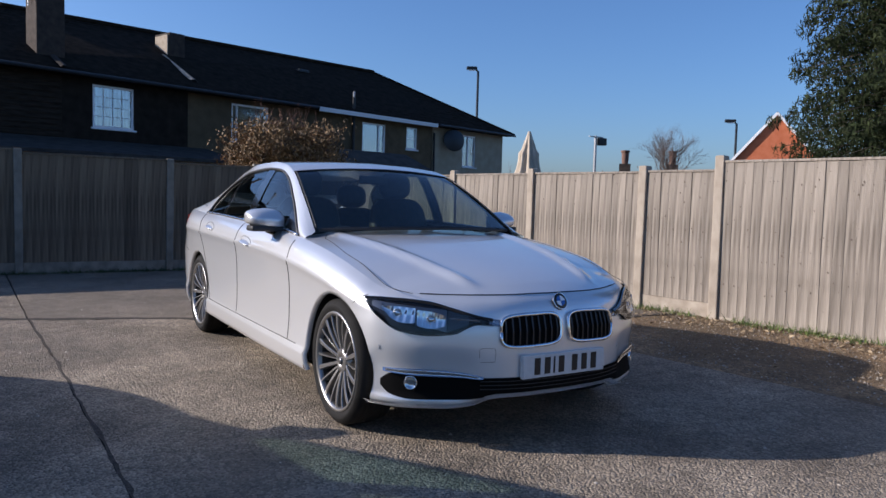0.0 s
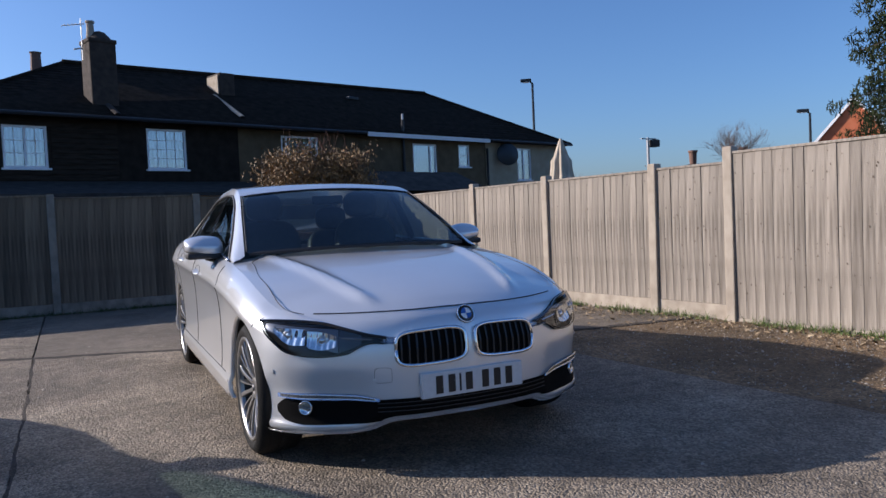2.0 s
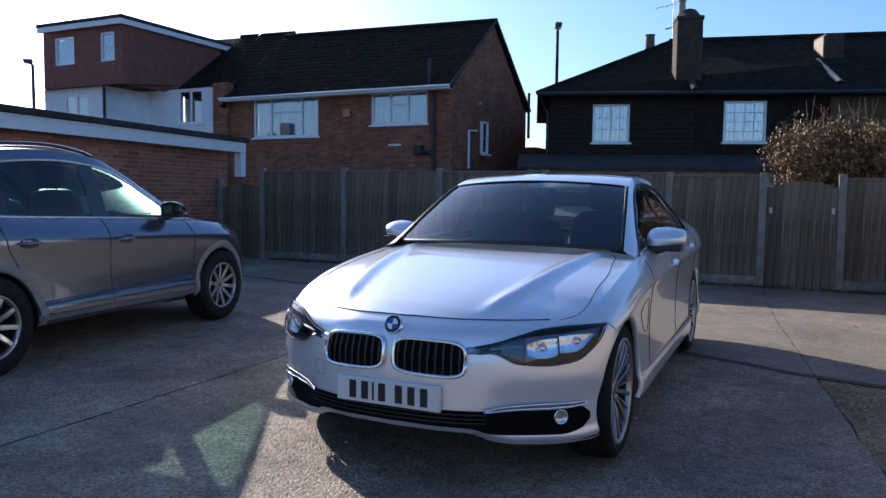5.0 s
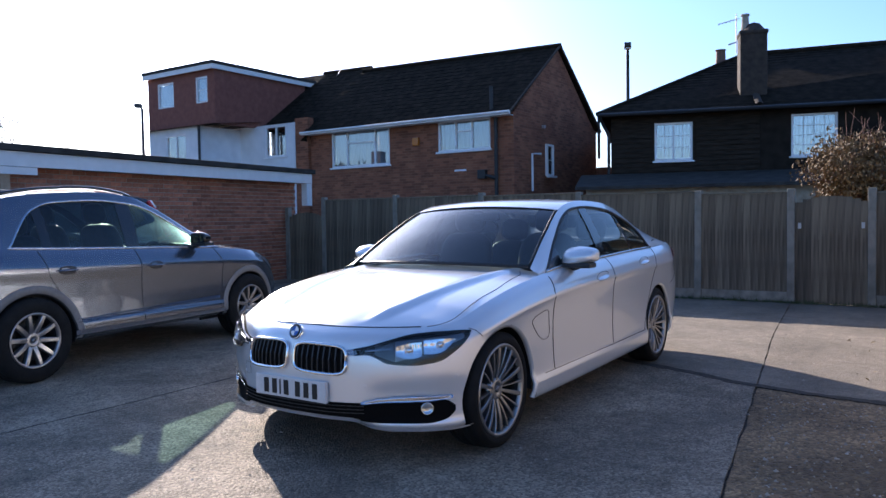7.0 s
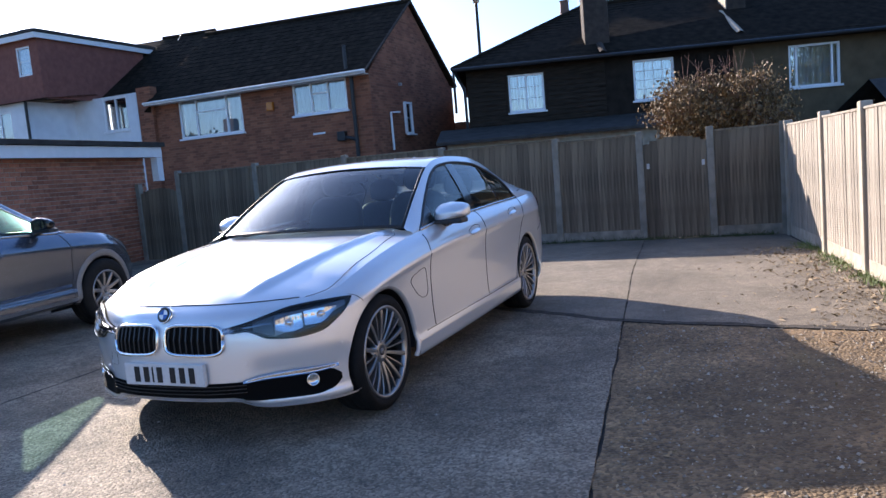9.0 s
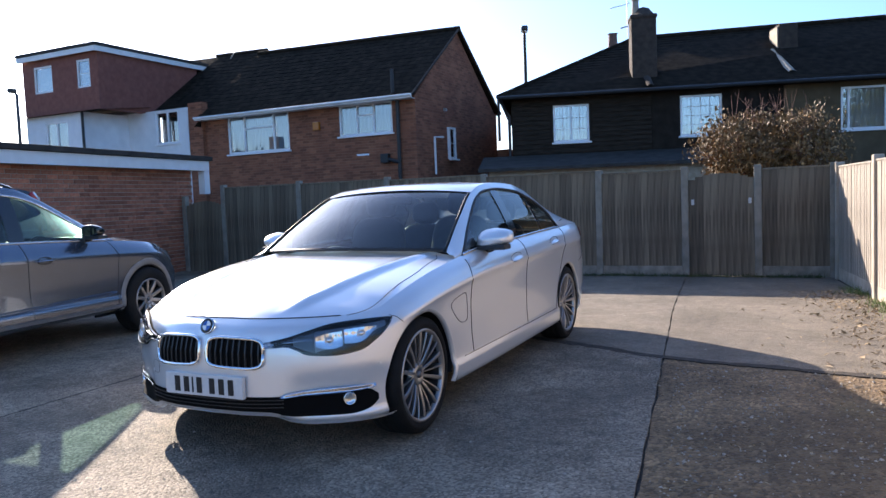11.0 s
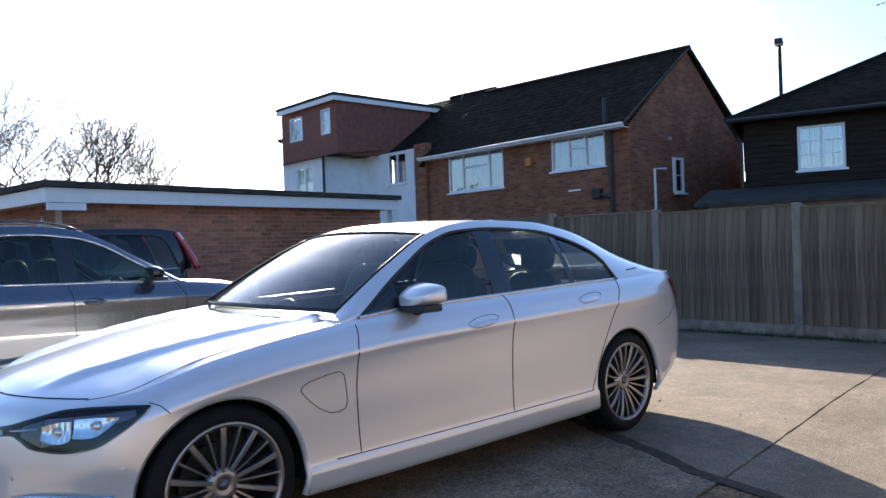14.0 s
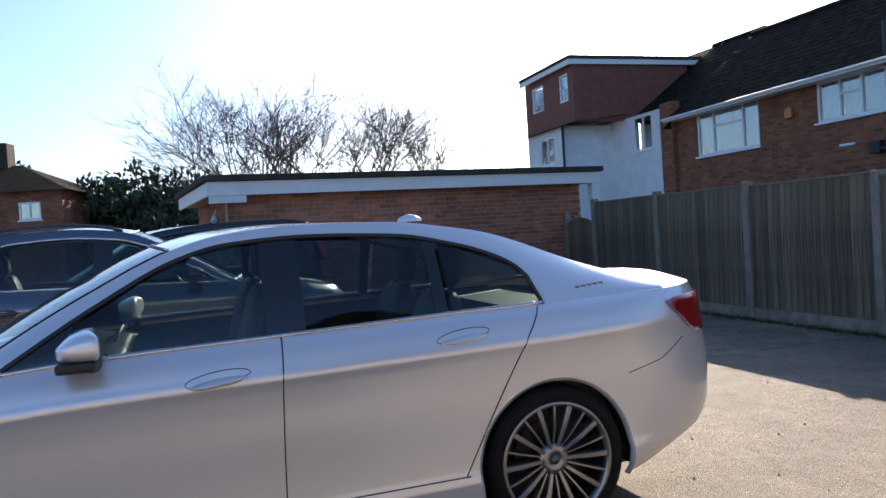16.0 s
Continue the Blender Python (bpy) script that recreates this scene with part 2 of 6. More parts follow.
M = dict(
    paint=mat("silver_white_paint", (0.75, 0.755, 0.76), 0.30, 0.5, coat=1.0),
    grey_paint=mat("grey_paint", (0.135, 0.155, 0.19), 0.23, 0.8, coat=1.0),
    black_paint=mat("black_paint", (0.012, 0.012, 0.014), 0.25, 0.2, coat=1.0),
    grey_plastic=mat("grey_plastic", (0.17, 0.16, 0.15), 0.6, 0, (0.2, 0.19, 0.18), 30, 0.1, 200),
    gloss_black=mat("gloss_black", (0.01, 0.01, 0.01), 0.12, 0, coat=0.5),
    trim_black=mat("trim_black", (0.015, 0.015, 0.016), 0.5, 0, (0.022, 0.022, 0.023), 40),
    gap=mat("panel_gap", (0.02, 0.02, 0.02), 0.8),
    rubber=mat("tyre_rubber", (0.006, 0.006, 0.006), 0.8, 0, (0.012, 0.0115, 0.011), 14, 0.2, 120, spec=0.25),
    alloy=mat("alloy", (0.35, 0.345, 0.34), 0.33, 0.9),
    alloy_dark=mat("alloy_dark", (0.16, 0.16, 0.165), 0.4, 0.7),
    void=mat("intake_black", (0.004, 0.004, 0.004), 0.85, spec=0.1),
    disc_iron=mat("disc_iron", (0.06, 0.058, 0.056), 0.5, 0.6),
    chrome=mat("chrome", (0.82, 0.82, 0.83), 0.08, 1.0),
    bowl=mat("bright_reflector", (0.80, 0.80, 0.81), 0.10, 1.0),
    satin=mat("satin_aluminium", (0.62, 0.62, 0.63), 0.25, 1.0),
    seat=mat("dark_leather", (0.025, 0.025, 0.026), 0.5, 0, (0.04, 0.04, 0.041), 25, 0.1, 150),
    glass=glass_mat("car_glass", (0.50, 0.58, 0.56)),
    dark_glass=glass_mat("dark_car_glass", (0.40, 0.47, 0.455)),
    rear_glass=glass_mat("rear_car_glass", (0.24, 0.29, 0.28)),
    green_glass=glass_mat("green_car_glass", (0.5, 0.66, 0.6)),
    house_glass=glass_mat("house_glass", (0.85, 0.88, 0.9), 0.28),
    lamp_grey=mat("lamp_grey", (0.15, 0.15, 0.16), 0.2, 0.8),
    lens=glass_mat("clear_lens", (0.9, 0.92, 0.93), 0.05, 0.0, 0.5),
    red_lens=mat("red_lens", (0.45, 0.008, 0.01), 0.1, 0, coat=1.0),
    blue=mat("blue_enamel", (0.02, 0.09, 0.35), 0.2, 0, coat=1.0),
    white_enamel=mat("white_enamel", (0.8, 0.8, 0.8), 0.2, 0, coat=1.0),
    plate=mat("plate_white", (0.64, 0.64, 0.63), 0.35, 0, (0.58, 0.58, 0.57), 40),
    ink=mat("plate_ink", (0.012, 0.012, 0.013), 0.4),
    amber=mat("amber", (0.5, 0.16, 0.02), 0.2),
    slab=ground_mat("worn_concrete", (0.130, 0.104, 0.073), (0.285, 0.233, 0.170), (0.155, 0.127, 0.094), 85, 0.7),
    slab_buff=ground_mat("smooth_buff_concrete", (0.130, 0.106, 0.077), (0.212, 0.175, 0.130), (0.155, 0.129, 0.097), 140, 0.45, wear=0.75),
    slab_dark=ground_mat("gritty_concrete", (0.092, 0.058, 0.027), (0.265, 0.175, 0.090), (0.130, 0.087, 0.044), 55, 1.0),
    soil=mat("soil", (0.028, 0.023, 0.018), 0.95, 0, (0.075, 0.06, 0.046), 20, 0.6, 90),
    far_ground=mat("far_ground", (0.09, 0.09, 0.07), 0.95, 0, (0.13, 0.12, 0.1), 0.6),
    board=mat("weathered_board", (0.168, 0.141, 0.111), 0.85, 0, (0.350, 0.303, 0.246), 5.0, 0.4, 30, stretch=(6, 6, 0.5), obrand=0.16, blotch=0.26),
    # darker, browner copy of board: the back fence's shade put into its colour
    board_shaded=mat("shaded_board", (0.088, 0.068, 0.045), 0.88, 0, (0.19, 0.15, 0.102), 5.0, 0.35, 30, stretch=(6, 6, 0.5), obrand=0.30, blotch=0.3),
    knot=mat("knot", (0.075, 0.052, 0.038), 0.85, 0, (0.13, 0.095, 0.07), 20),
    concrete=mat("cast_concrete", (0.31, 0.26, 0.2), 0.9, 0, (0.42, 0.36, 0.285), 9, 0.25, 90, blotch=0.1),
    # copy of concrete, darkened for the posts on the shaded side
    concrete_shaded=mat("shaded_concrete", (0.17, 0.155, 0.125), 0.9, 0, (0.27, 0.245, 0.2), 9, 0.25, 90, blotch=0.15),
    brick=brick_mat("red_brick", (0.195, 0.07, 0.037), (0.275, 0.105, 0.053), (1.15, 1.4, 1.55)),
    brick_garage=mat("garage_brick", (0.34, 0.115, 0.068), 0.9, 0, (0.48, 0.20, 0.115), 14, 0.3, 90, obrand=0.3, island=0.3),
    mortar=mat("mortar", (0.33, 0.26, 0.2), 0.95, 0, (0.42, 0.34, 0.27), 20, 0.2, 120),
    ochre=mat("ochre_render", (0.09, 0.062, 0.03), 0.9, 0, (0.135, 0.095, 0.05), 3, 0.2, 60, blotch=0.15),
    tarred=mat("tarred_board", (0.018, 0.013, 0.009), 0.8, 0, (0.045, 0.034, 0.025), 6, 0.2, 40, stretch=(0.5, 1, 4), spec=0.1),
    black_wall=mat("black_wall", (0.018, 0.014, 0.011), 0.9, 0, (0.034, 0.027, 0.021), 4, 0.2, 60, spec=0.1),
    cream=mat("cream_render", (0.34, 0.28, 0.19), 0.9, 0, (0.41, 0.35, 0.25), 3, 0.1, 60),
    white=mat("white_paint", (0.76, 0.76, 0.75), 0.6, 0, (0.82, 0.82, 0.81), 6),
    white_wall=mat("white_render", (0.68, 0.69, 0.70), 0.85, 0, (0.78, 0.79, 0.80), 2.5, 0.15, 50, blotch=0.05),
    upvc=mat("white_frame", (0.8, 0.8, 0.8), 0.35, 0, (0.84, 0.84, 0.84), 20),
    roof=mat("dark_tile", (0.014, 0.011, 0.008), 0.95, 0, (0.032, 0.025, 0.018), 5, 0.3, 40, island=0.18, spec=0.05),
    hung_tile=mat("hung_tile", (0.16, 0.055, 0.04), 0.85, 0, (0.21, 0.08, 0.055), 6, 0.2, 40, island=0.2),
    felt=mat("roof_felt", (0.04, 0.037, 0.034), 0.95, 0, (0.07, 0.064, 0.058), 4, 0.2, 60, spec=0.15),
    stack=mat("sooty_brick", (0.035, 0.026, 0.02), 0.95, 0, (0.065, 0.048, 0.036), 7, 0.4, 50),
    # pale mortar and render; also stands for sun on the party chimney
    stack_pale=mat("pale_mortar_and_sun", (0.33, 0.27, 0.2), 0.95, 0, (0.42, 0.36, 0.28), 9, 0.4, 50),
    orange=mat("orange_brick", (0.55, 0.15, 0.06), 0.9, 0, (0.62, 0.2, 0.09), 3),
    pot=mat("clay_pot", (0.20, 0.10, 0.065), 0.8, 0, (0.13, 0.08, 0.06), 9),
    iron=mat("painted_steel", (0.045, 0.05, 0.055), 0.5, 0.5),
    galv=mat("pale_steel", (0.45, 0.45, 0.45), 0.45, 0.6),
    window=mat("window_glass", (0.10, 0.13, 0.17), 0.03, 0, coat=1.0, spec=1.0),
    curtain=mat("net_curtain", (0.5, 0.53, 0.56), 0.9, 0, (0.62, 0.64, 0.66), 5, stretch=(9, 9, 0.6)),
    bark=mat("bark", (0.075, 0.055, 0.042), 0.95, 0, (0.12, 0.09, 0.07), 12, 0.4, 50),
    twig=mat("twig", (0.075, 0.057, 0.047), 0.95, 0, (0.115, 0.088, 0.073), 12),
    red_twig=mat("red_twig", (0.13, 0.065, 0.045), 0.9, 0, (0.19, 0.10, 0.075), 12),
    conifer=mat("conifer_leaf", (0.010, 0.018, 0.006), 0.8, 0, (0.046, 0.058, 0.020), 2.2, island=0.5, spec=0.2),
    hedge=mat("hedge_leaf", (0.02, 0.035, 0.015), 0.7, 0, (0.05, 0.07, 0.03), 3, island=0.4),
    shrub=mat("shrub_leaf", (0.065, 0.042, 0.013), 0.68, 0, (0.27, 0.155, 0.055), 5, island=0.5),
    moss=mat("dark_moss", (0.03, 0.045, 0.012), 0.9, 0, (0.06, 0.08, 0.025), 6, island=0.4),
    grass=mat("grass", (0.07, 0.115, 0.02), 0.7, 0, (0.16, 0.19, 0.05), 6, island=0.4),
    litter=mat("leaf_litter", (0.20, 0.135, 0.07), 0.85, 0, (0.40, 0.31, 0.19), 9, island=0.5),
    stone=mat("pebble", (0.22, 0.19, 0.15), 0.85, 0, (0.40, 0.36, 0.30), 9, island=0.4),
    canvas=mat("canvas", (0.44, 0.37, 0.28), 0.9, 0, (0.56, 0.48, 0.37), 6, 0.2, 60),
)

# ---- mesh helpers ----
def part(name, bm, material, parent=None, label="", smooth=False, loc=None):
    """One mesh object from a bmesh, under a thing or a part."""
    me = bpy.data.meshes.new(name)
    bm.to_mesh(me)
    bm.free()
    me.materials.append(M[material])
    if smooth:
        me.shade_smooth()
    ob = new(name, me)
    if parent:
        ob.parent = parent
    if loc is not None:
        ob.matrix_basis = loc
    if label:
        ob["label"] = label
    return ob


def again(name, src, parent, m):
    """Another object on the same mesh."""
    ob = new(name, src.data)
    ob.parent = parent
    ob.matrix_basis = m
    return ob


def thing(name, label, category, m=None, group="", kind=""):
    ob = new(name)
    ob.empty_display_size = 0.2
    if m is not None:
        ob.matrix_basis = m
    return tagged(ob, label, category, group, kind)


def box(bm, x0, x1, y0, y1, z0, z1, m=None):
    vs = [Vector((x, y, z)) for x in (x0, x1) for y in (y0, y1) for z in (z0, z1)]
    if m is not None:
        vs = [m @ v for v in vs]
    v = [bm.verts.new(p) for p in vs]
    for f in ((0, 1, 3, 2), (4, 6, 7, 5), (0, 4, 5, 1), (2, 3, 7, 6), (0, 2, 6, 4), (1, 5, 7, 3)):
        bm.faces.new([v[i] for i in f])
    return bm


def boxes(*bs):
    bm = bmesh.new()
    for b in bs:
        box(bm, *b)
    return bm


def bevelled(bm, w=0.01, seg=2):
    bmesh.ops.bevel(bm, geom=bm.edges[:], offset=w, segments=seg, affect='EDGES', profile=0.6)
    return bm


def grid(fn, nu, nv, bm=None, flip=False):
    bm = bm or bmesh.new()
    vs = [[bm.verts.new(fn(i / nu, j / nv)) for j in range(nv + 1)] for i in range(nu + 1)]
    for i in range(nu):
        for j in range(nv):
            q = [vs[i][j], vs[i + 1][j], vs[i + 1][j + 1], vs[i][j + 1]]
            bm.faces.new(q[::-1] if flip else q)
    return bm


def lathe(prof, n=32, axis='x', bm=None, m=None):
    """A ring profile of (radius, offset along the axis), spun."""
    bm = bm or bmesh.new()
    rows = []
    for k in range(n):
        a = 2 * math.pi * k / n
        row = []
        for r, o in prof:
            c, s = r * math.cos(a), r * math.sin(a)
            p = Vector((o, c, s)) if axis == 'x' else Vector((c, s, o)) if axis == 'z' else Vector((c, o, s))
            row.append(bm.verts.new(m @ p if m is not None else p))
        rows.append(row)
    for k in range(n):
        a, b = rows[k], rows[(k + 1) % n]
        for j in range(len(prof) - 1):
            if prof[j][0] < 1e-5 and prof[j + 1][0] < 1e-5:
                continue
            bm.faces.new((a[j], b[j], b[j + 1], a[j + 1]))
    bmesh.ops.remove_doubles(bm, verts=bm.verts[:], dist=1e-5)
    bmesh.ops.recalc_face_normals(bm, faces=bm.faces[:])
    return bm


def tube(pts, r0, r1=None, n=6, bm=None, cap=True):
    bm = bm or bmesh.new()
    r1 = r0 if r1 is None else r1
    pts = [Vector(p) for p in pts]
    rings = []
    for i, p in enumerate(pts):
        d = (pts[min(i + 1, len(pts) - 1)] - pts[max(i - 1, 0)]).normalized()
        a = d.orthogonal().normalized() if i == 0 else (a - d * a.dot(d)).normalized()
        b = d.cross(a)
        r = r0 + (r1 - r0) * i / max(1, len(pts) - 1)
        rings.append([bm.verts.new(p + (a * math.cos(2 * math.pi * k / n) + b * math.sin(2 * math.pi * k / n)) * r) for k in range(n)])
    for i in range(len(pts) - 1):
        for k in range(n):
            bm.faces.new((rings[i][k], rings[i][(k + 1) % n], rings[i + 1][(k + 1) % n], rings[i + 1][k]))
    if cap:
        bm.faces.new(rings[0][::-1])
        bm.faces.new(rings[-1])
    return bm


def curve(pts):
    """A smooth function through (x, y) points that does not overshoot."""
    xs = [p[0] for p in pts]
    ys = [p[1] for p in pts]
    d = [(ys[i + 1] - ys[i]) / (xs[i + 1] - xs[i]) for i in range(len(xs) - 1)]
    m = [d[0]] + [0 if d[i] * d[i + 1] <= 0 else 2 * d[i] * d[i + 1] / (d[i] + d[i + 1]) for i in range(len(d) - 1)] + [d[-1]]

    def f(x):
        if x <= xs[0]:
            return ys[0]
        if x >= xs[-1]:
            return ys[-1]
        i = max(k for k in range(len(xs)) if xs[k] <= x)
        h = xs[i + 1] - xs[i]
        t = (x - xs[i]) / h
        return ((1 + 2 * t) * (1 - t) ** 2 * ys[i] + t * (1 - t) ** 2 * h * m[i] + t * t * (3 - 2 * t) * ys[i + 1] + t * t * (t - 1) * h * m[i + 1])
    return f


def smoothstep(a, b, x):
    t = min(1, max(0, (x - a) / (b - a)))
    return t * t * (3 - 2 * t)

# ---- cars ----
class Shell:
    """The lower body of a car: plan outline by length s from the nose, heights and insets along it. Forward is -y."""

    def __init__(self, spec):
        self.spec = spec
        st = spec["plan"]
        s = [0.0]
        for a, b in zip(st, st[1:]):
            s.append(s[-1] + math.dist(a[:2], b[:2]))
        self.S = s[-1]
        self.fx, self.fy = curve(list(zip(s, [p[0] for p in st]))), curve(list(zip(s, [p[1] for p in st])))
        self.low, self.top = curve(list(zip(s, [p[2] for p in st]))), curve(list(zip(s, [p[3] for p in st])))
        self.pf, self.ps, self.pr = curve(spec["front"]), curve(spec["side"]), curve(spec["rear"])
        self.sy = curve([(p[1] + 1e-4 * i, q) for i, (p, q) in enumerate(zip(st, s))])
        self.sf, self.sr = spec["blend"]

    def inset(self, s, z):
        lo, hi = self.low(s), self.top(s)
        h = min(1, max(0, (z - lo) / (hi - lo)))
        wf = 1 - smoothstep(self.sf[0], self.sf[1], s)
        wr = smoothstep(self.sr[0], self.sr[1], s)
        d = wf * self.pf(h) + wr * self.pr(h) + (1 - wf - wr) * self.ps(h)
        if self.spec.get("pocket"):
            s0, s1, z0, z1, deep = self.spec["pocket"]
            edge = s1 - 0.05 * smoothstep(z1 - 0.08, z1, z)
            d += deep * smoothstep(s0, s0 + 0.12, s) * (1 - smoothstep(edge - 0.045, edge, s)) * smoothstep(z0, z0 + 0.03, z) * (1 - smoothstep(z1 - 0.13, z1, z))
        return d

    def normal(self, s):
        e = 0.01
        a, b = max(0, s - e), min(self.S, s + e)
        dx, dy = self.fx(b) - self.fx(a), self.fy(b) - self.fy(a)
        if s < 0.005 or s > self.S - 0.005:
            return Vector((0, -1 if s < 1 else 1, 0))
        return Vector((dy, -dx, 0)).normalized()

    def at(self, s, z, off=0.0, side=1):
        n = self.normal(abs(s))
        if s < 0:
            s, side = -s, -side
        d = off - self.inset(s, z)
        x = self.fx(s) + n.x * d
        return Vector((side * max(0, x), self.fy(s) + n.y * d, z))

    def belt(self, y, side=1):
        s = self.sy(y)
        return self.at(s, self.top(s), 0, side)


def ribbon(sh, top, bot, off, nu=16, nv=4, side=1, thick=0.0):
    """A strip on the body between two lines of (s, z)."""
    a, b = curve(top), curve(bot)
    s0, s1 = top[0][0], top[-1][0]

    def f(u, v):
        s = s0 + (s1 - s0) * u
        return sh.at(s, b(s) + (a(s) - b(s)) * v, off, side)
    bm = grid(f, nu, nv)
    if thick:
        bmesh.ops.solidify(bm, geom=bm.faces[:], thickness=thick)
    bmesh.ops.recalc_face_normals(bm, faces=bm.faces[:])
    return bm


def line_on(sh, pts, side, r=0.0028, off=0.0005, steps=8):
    """A thin dark joint along (s, z) points."""
    out = []
    for a, b in zip(pts, pts[1:]):
        for k in range(steps):
            t = k / steps
            out.append(sh.at(a[0] + (b[0] - a[0]) * t, a[1] + (b[1] - a[1]) * t, off, side))
    out.append(sh.at(*pts[-1], off, side))
    return tube(out, r, n=5)


def oval(sh, s0, z0, a, b, side, power=2.6, off=0.004, n=36, tilt=0.0):
    out = []
    for k in range(n):
        t = 2 * math.pi * k / n
        c, d = math.cos(t), math.sin(t)
        ds = a * math.copysign(abs(c) ** (2 / power), c)
        dz = b * math.copysign(abs(d) ** (2 / power), d)
        out.append(sh.at(s0 + ds, z0 + dz + tilt * ds, off, side))
    return out


def wheel(car, name, m, R, rim, spokes, width, pairs, dark=False):
    """Tyre, rim, spokes and cap, outer face towards +x."""
    w = new(name)
    w.parent, w.matrix_basis = car, m
    h = width / 2
    part("tyre", lathe([(rim - 0.01, -h * 0.8), (rim + 0.03, -h), (R - 0.03, -h), (R - 0.006, -h * 0.8), (R, -h * 0.5), (R - 0.004, -h * 0.45), (R, -h * 0.4), (R, 0), (R - 0.004, 0.003), (R, 0.006), (R, h * 0.4), (R - 0.004, h * 0.45), (R, h * 0.5), (R - 0.006, h * 0.8), (R - 0.03, h * 0.97), (rim + 0.035, h), (rim + 0.012, h * 0.93), (rim - 0.01, h * 0.8)], 48), "rubber", w, smooth=True)
    part("rim", lathe([(rim + 0.006, h * 0.9), (rim + 0.004, h * 0.95), (rim - 0.008, h * 0.94), (rim - 0.016, h * 0.82), (rim - 0.018, h * 0.7)], 48), "alloy", w, smooth=True)
    part("rim_barrel", lathe([(rim - 0.018, h * 0.7), (rim - 0.024, h * 0.2), (rim - 0.02, -h * 0.8), (rim - 0.008, -h * 0.85)], 48), "trim_black", w, smooth=True)
    part("brake_disc", lathe([(0, -0.01), (rim * 0.62, -0.01), (rim * 0.62, -0.03), (0, -0.03)], 32), "disc_iron", w)
    part("wheel_well", lathe([(0, -0.045), (rim - 0.02, -0.045), (rim - 0.02, -0.06), (0, -0.06)], 24), "trim_black", w)
    part("hub", lathe([(0.075, h * 0.35), (0.066, h * 0.60), (0.034, h * 0.68), (0.028, h * 0.62), (0, h * 0.62)], 28), "alloy_dark" if dark else "alloy", w, smooth=True)
    part("hub_cap", lathe([(0.019, h * 0.62), (0.018, h * 0.70), (0, h * 0.71)], 24), "alloy_dark", w, "round hub cap", smooth=True)
    for k in range(5):
        a = 2 * math.pi * k / 5 + 0.3
        bm = lathe([(0.009, h * 0.3), (0.009, h * 0.64), (0, h * 0.65)], 8, m=Matrix.Translation((0, 0.056 * math.cos(a), 0.056 * math.sin(a))))
        part("wheel_bolt", bm, "alloy_dark", w)
    def spoke_mesh(wi, wo, sunk):
        bm = bmesh.new()
        rows = []
        for i in range(7):
            t = i / 6
            r = 0.045 + (rim - 0.055) * t
            x = h * (0.60 + 0.20 * math.sin(t * math.pi * 0.6) + 0.08 * t) - sunk * (1 - t)
            ww = wi + (wo - wi) * t
            rows.append([bm.verts.new(p) for p in ((x - 0.045, -ww, r), (x - 0.004, -ww, r), (x, -ww * 0.72, r), (x, ww * 0.72, r), (x - 0.004, ww, r), (x - 0.045, ww, r))])
        for i in range(6):
            for j in range(5):
                bm.faces.new((rows[i][j], rows[i][j + 1], rows[i + 1][j + 1], rows[i + 1][j]))
        bmesh.ops.recalc_face_normals(bm, faces=bm.faces[:])
        return bm
    kinds = ((0.0085, 0.0125, 0.0), (0.0040, 0.0062, 0.008)) if pairs else ((0.020, 0.017, 0.0),)
    srcs = [None] * len(kinds)
    for k in range(spokes):
        kind, turn = k % len(kinds), Matrix.Rotation(2 * math.pi * k / spokes, 4, 'X')
        if srcs[kind] is None:
            srcs[kind] = part("spoke", spoke_mesh(*kinds[kind]), "alloy", w, loc=turn)
        else:
            again("spoke", srcs[kind], w, turn)
    return w


def seat(car, x, y, zs, label=""):
    def puff(cx, cy, cz, a, b, c, tilt=0.0, p=4):
        bm = bmesh.new()
        bmesh.ops.create_uvsphere(bm, u_segments=20, v_segments=12, radius=1)
        for v in bm.verts:
            q = [math.copysign(abs(k) ** (2 / p), k) for k in v.co]
            v.co = Vector((q[0] * a, q[1] * b, q[2] * c))
        bmesh.ops.transform(bm, matrix=pose(cx, cy, cz, tilt), verts=bm.verts)
        return bm
    s = new("seat")
    s.parent = car
    part("cushion", puff(x, y, zs, 0.25, 0.27, 0.08), "seat", s, smooth=True)
    part("backrest", puff(x, y + 0.33, zs + 0.33, 0.24, 0.075, 0.33, -14), "seat", s, smooth=True)
    part("headrest", puff(x, y + 0.44, zs + 0.75, 0.135, 0.055, 0.10, -10, 3), "seat", s, smooth=True)
    for d in (-0.05, 0.05):
        part("headrest_post", tube([(x + d, y + 0.40, zs + 0.58), (x + d, y + 0.43, zs + 0.7)], 0.007), "satin", s)


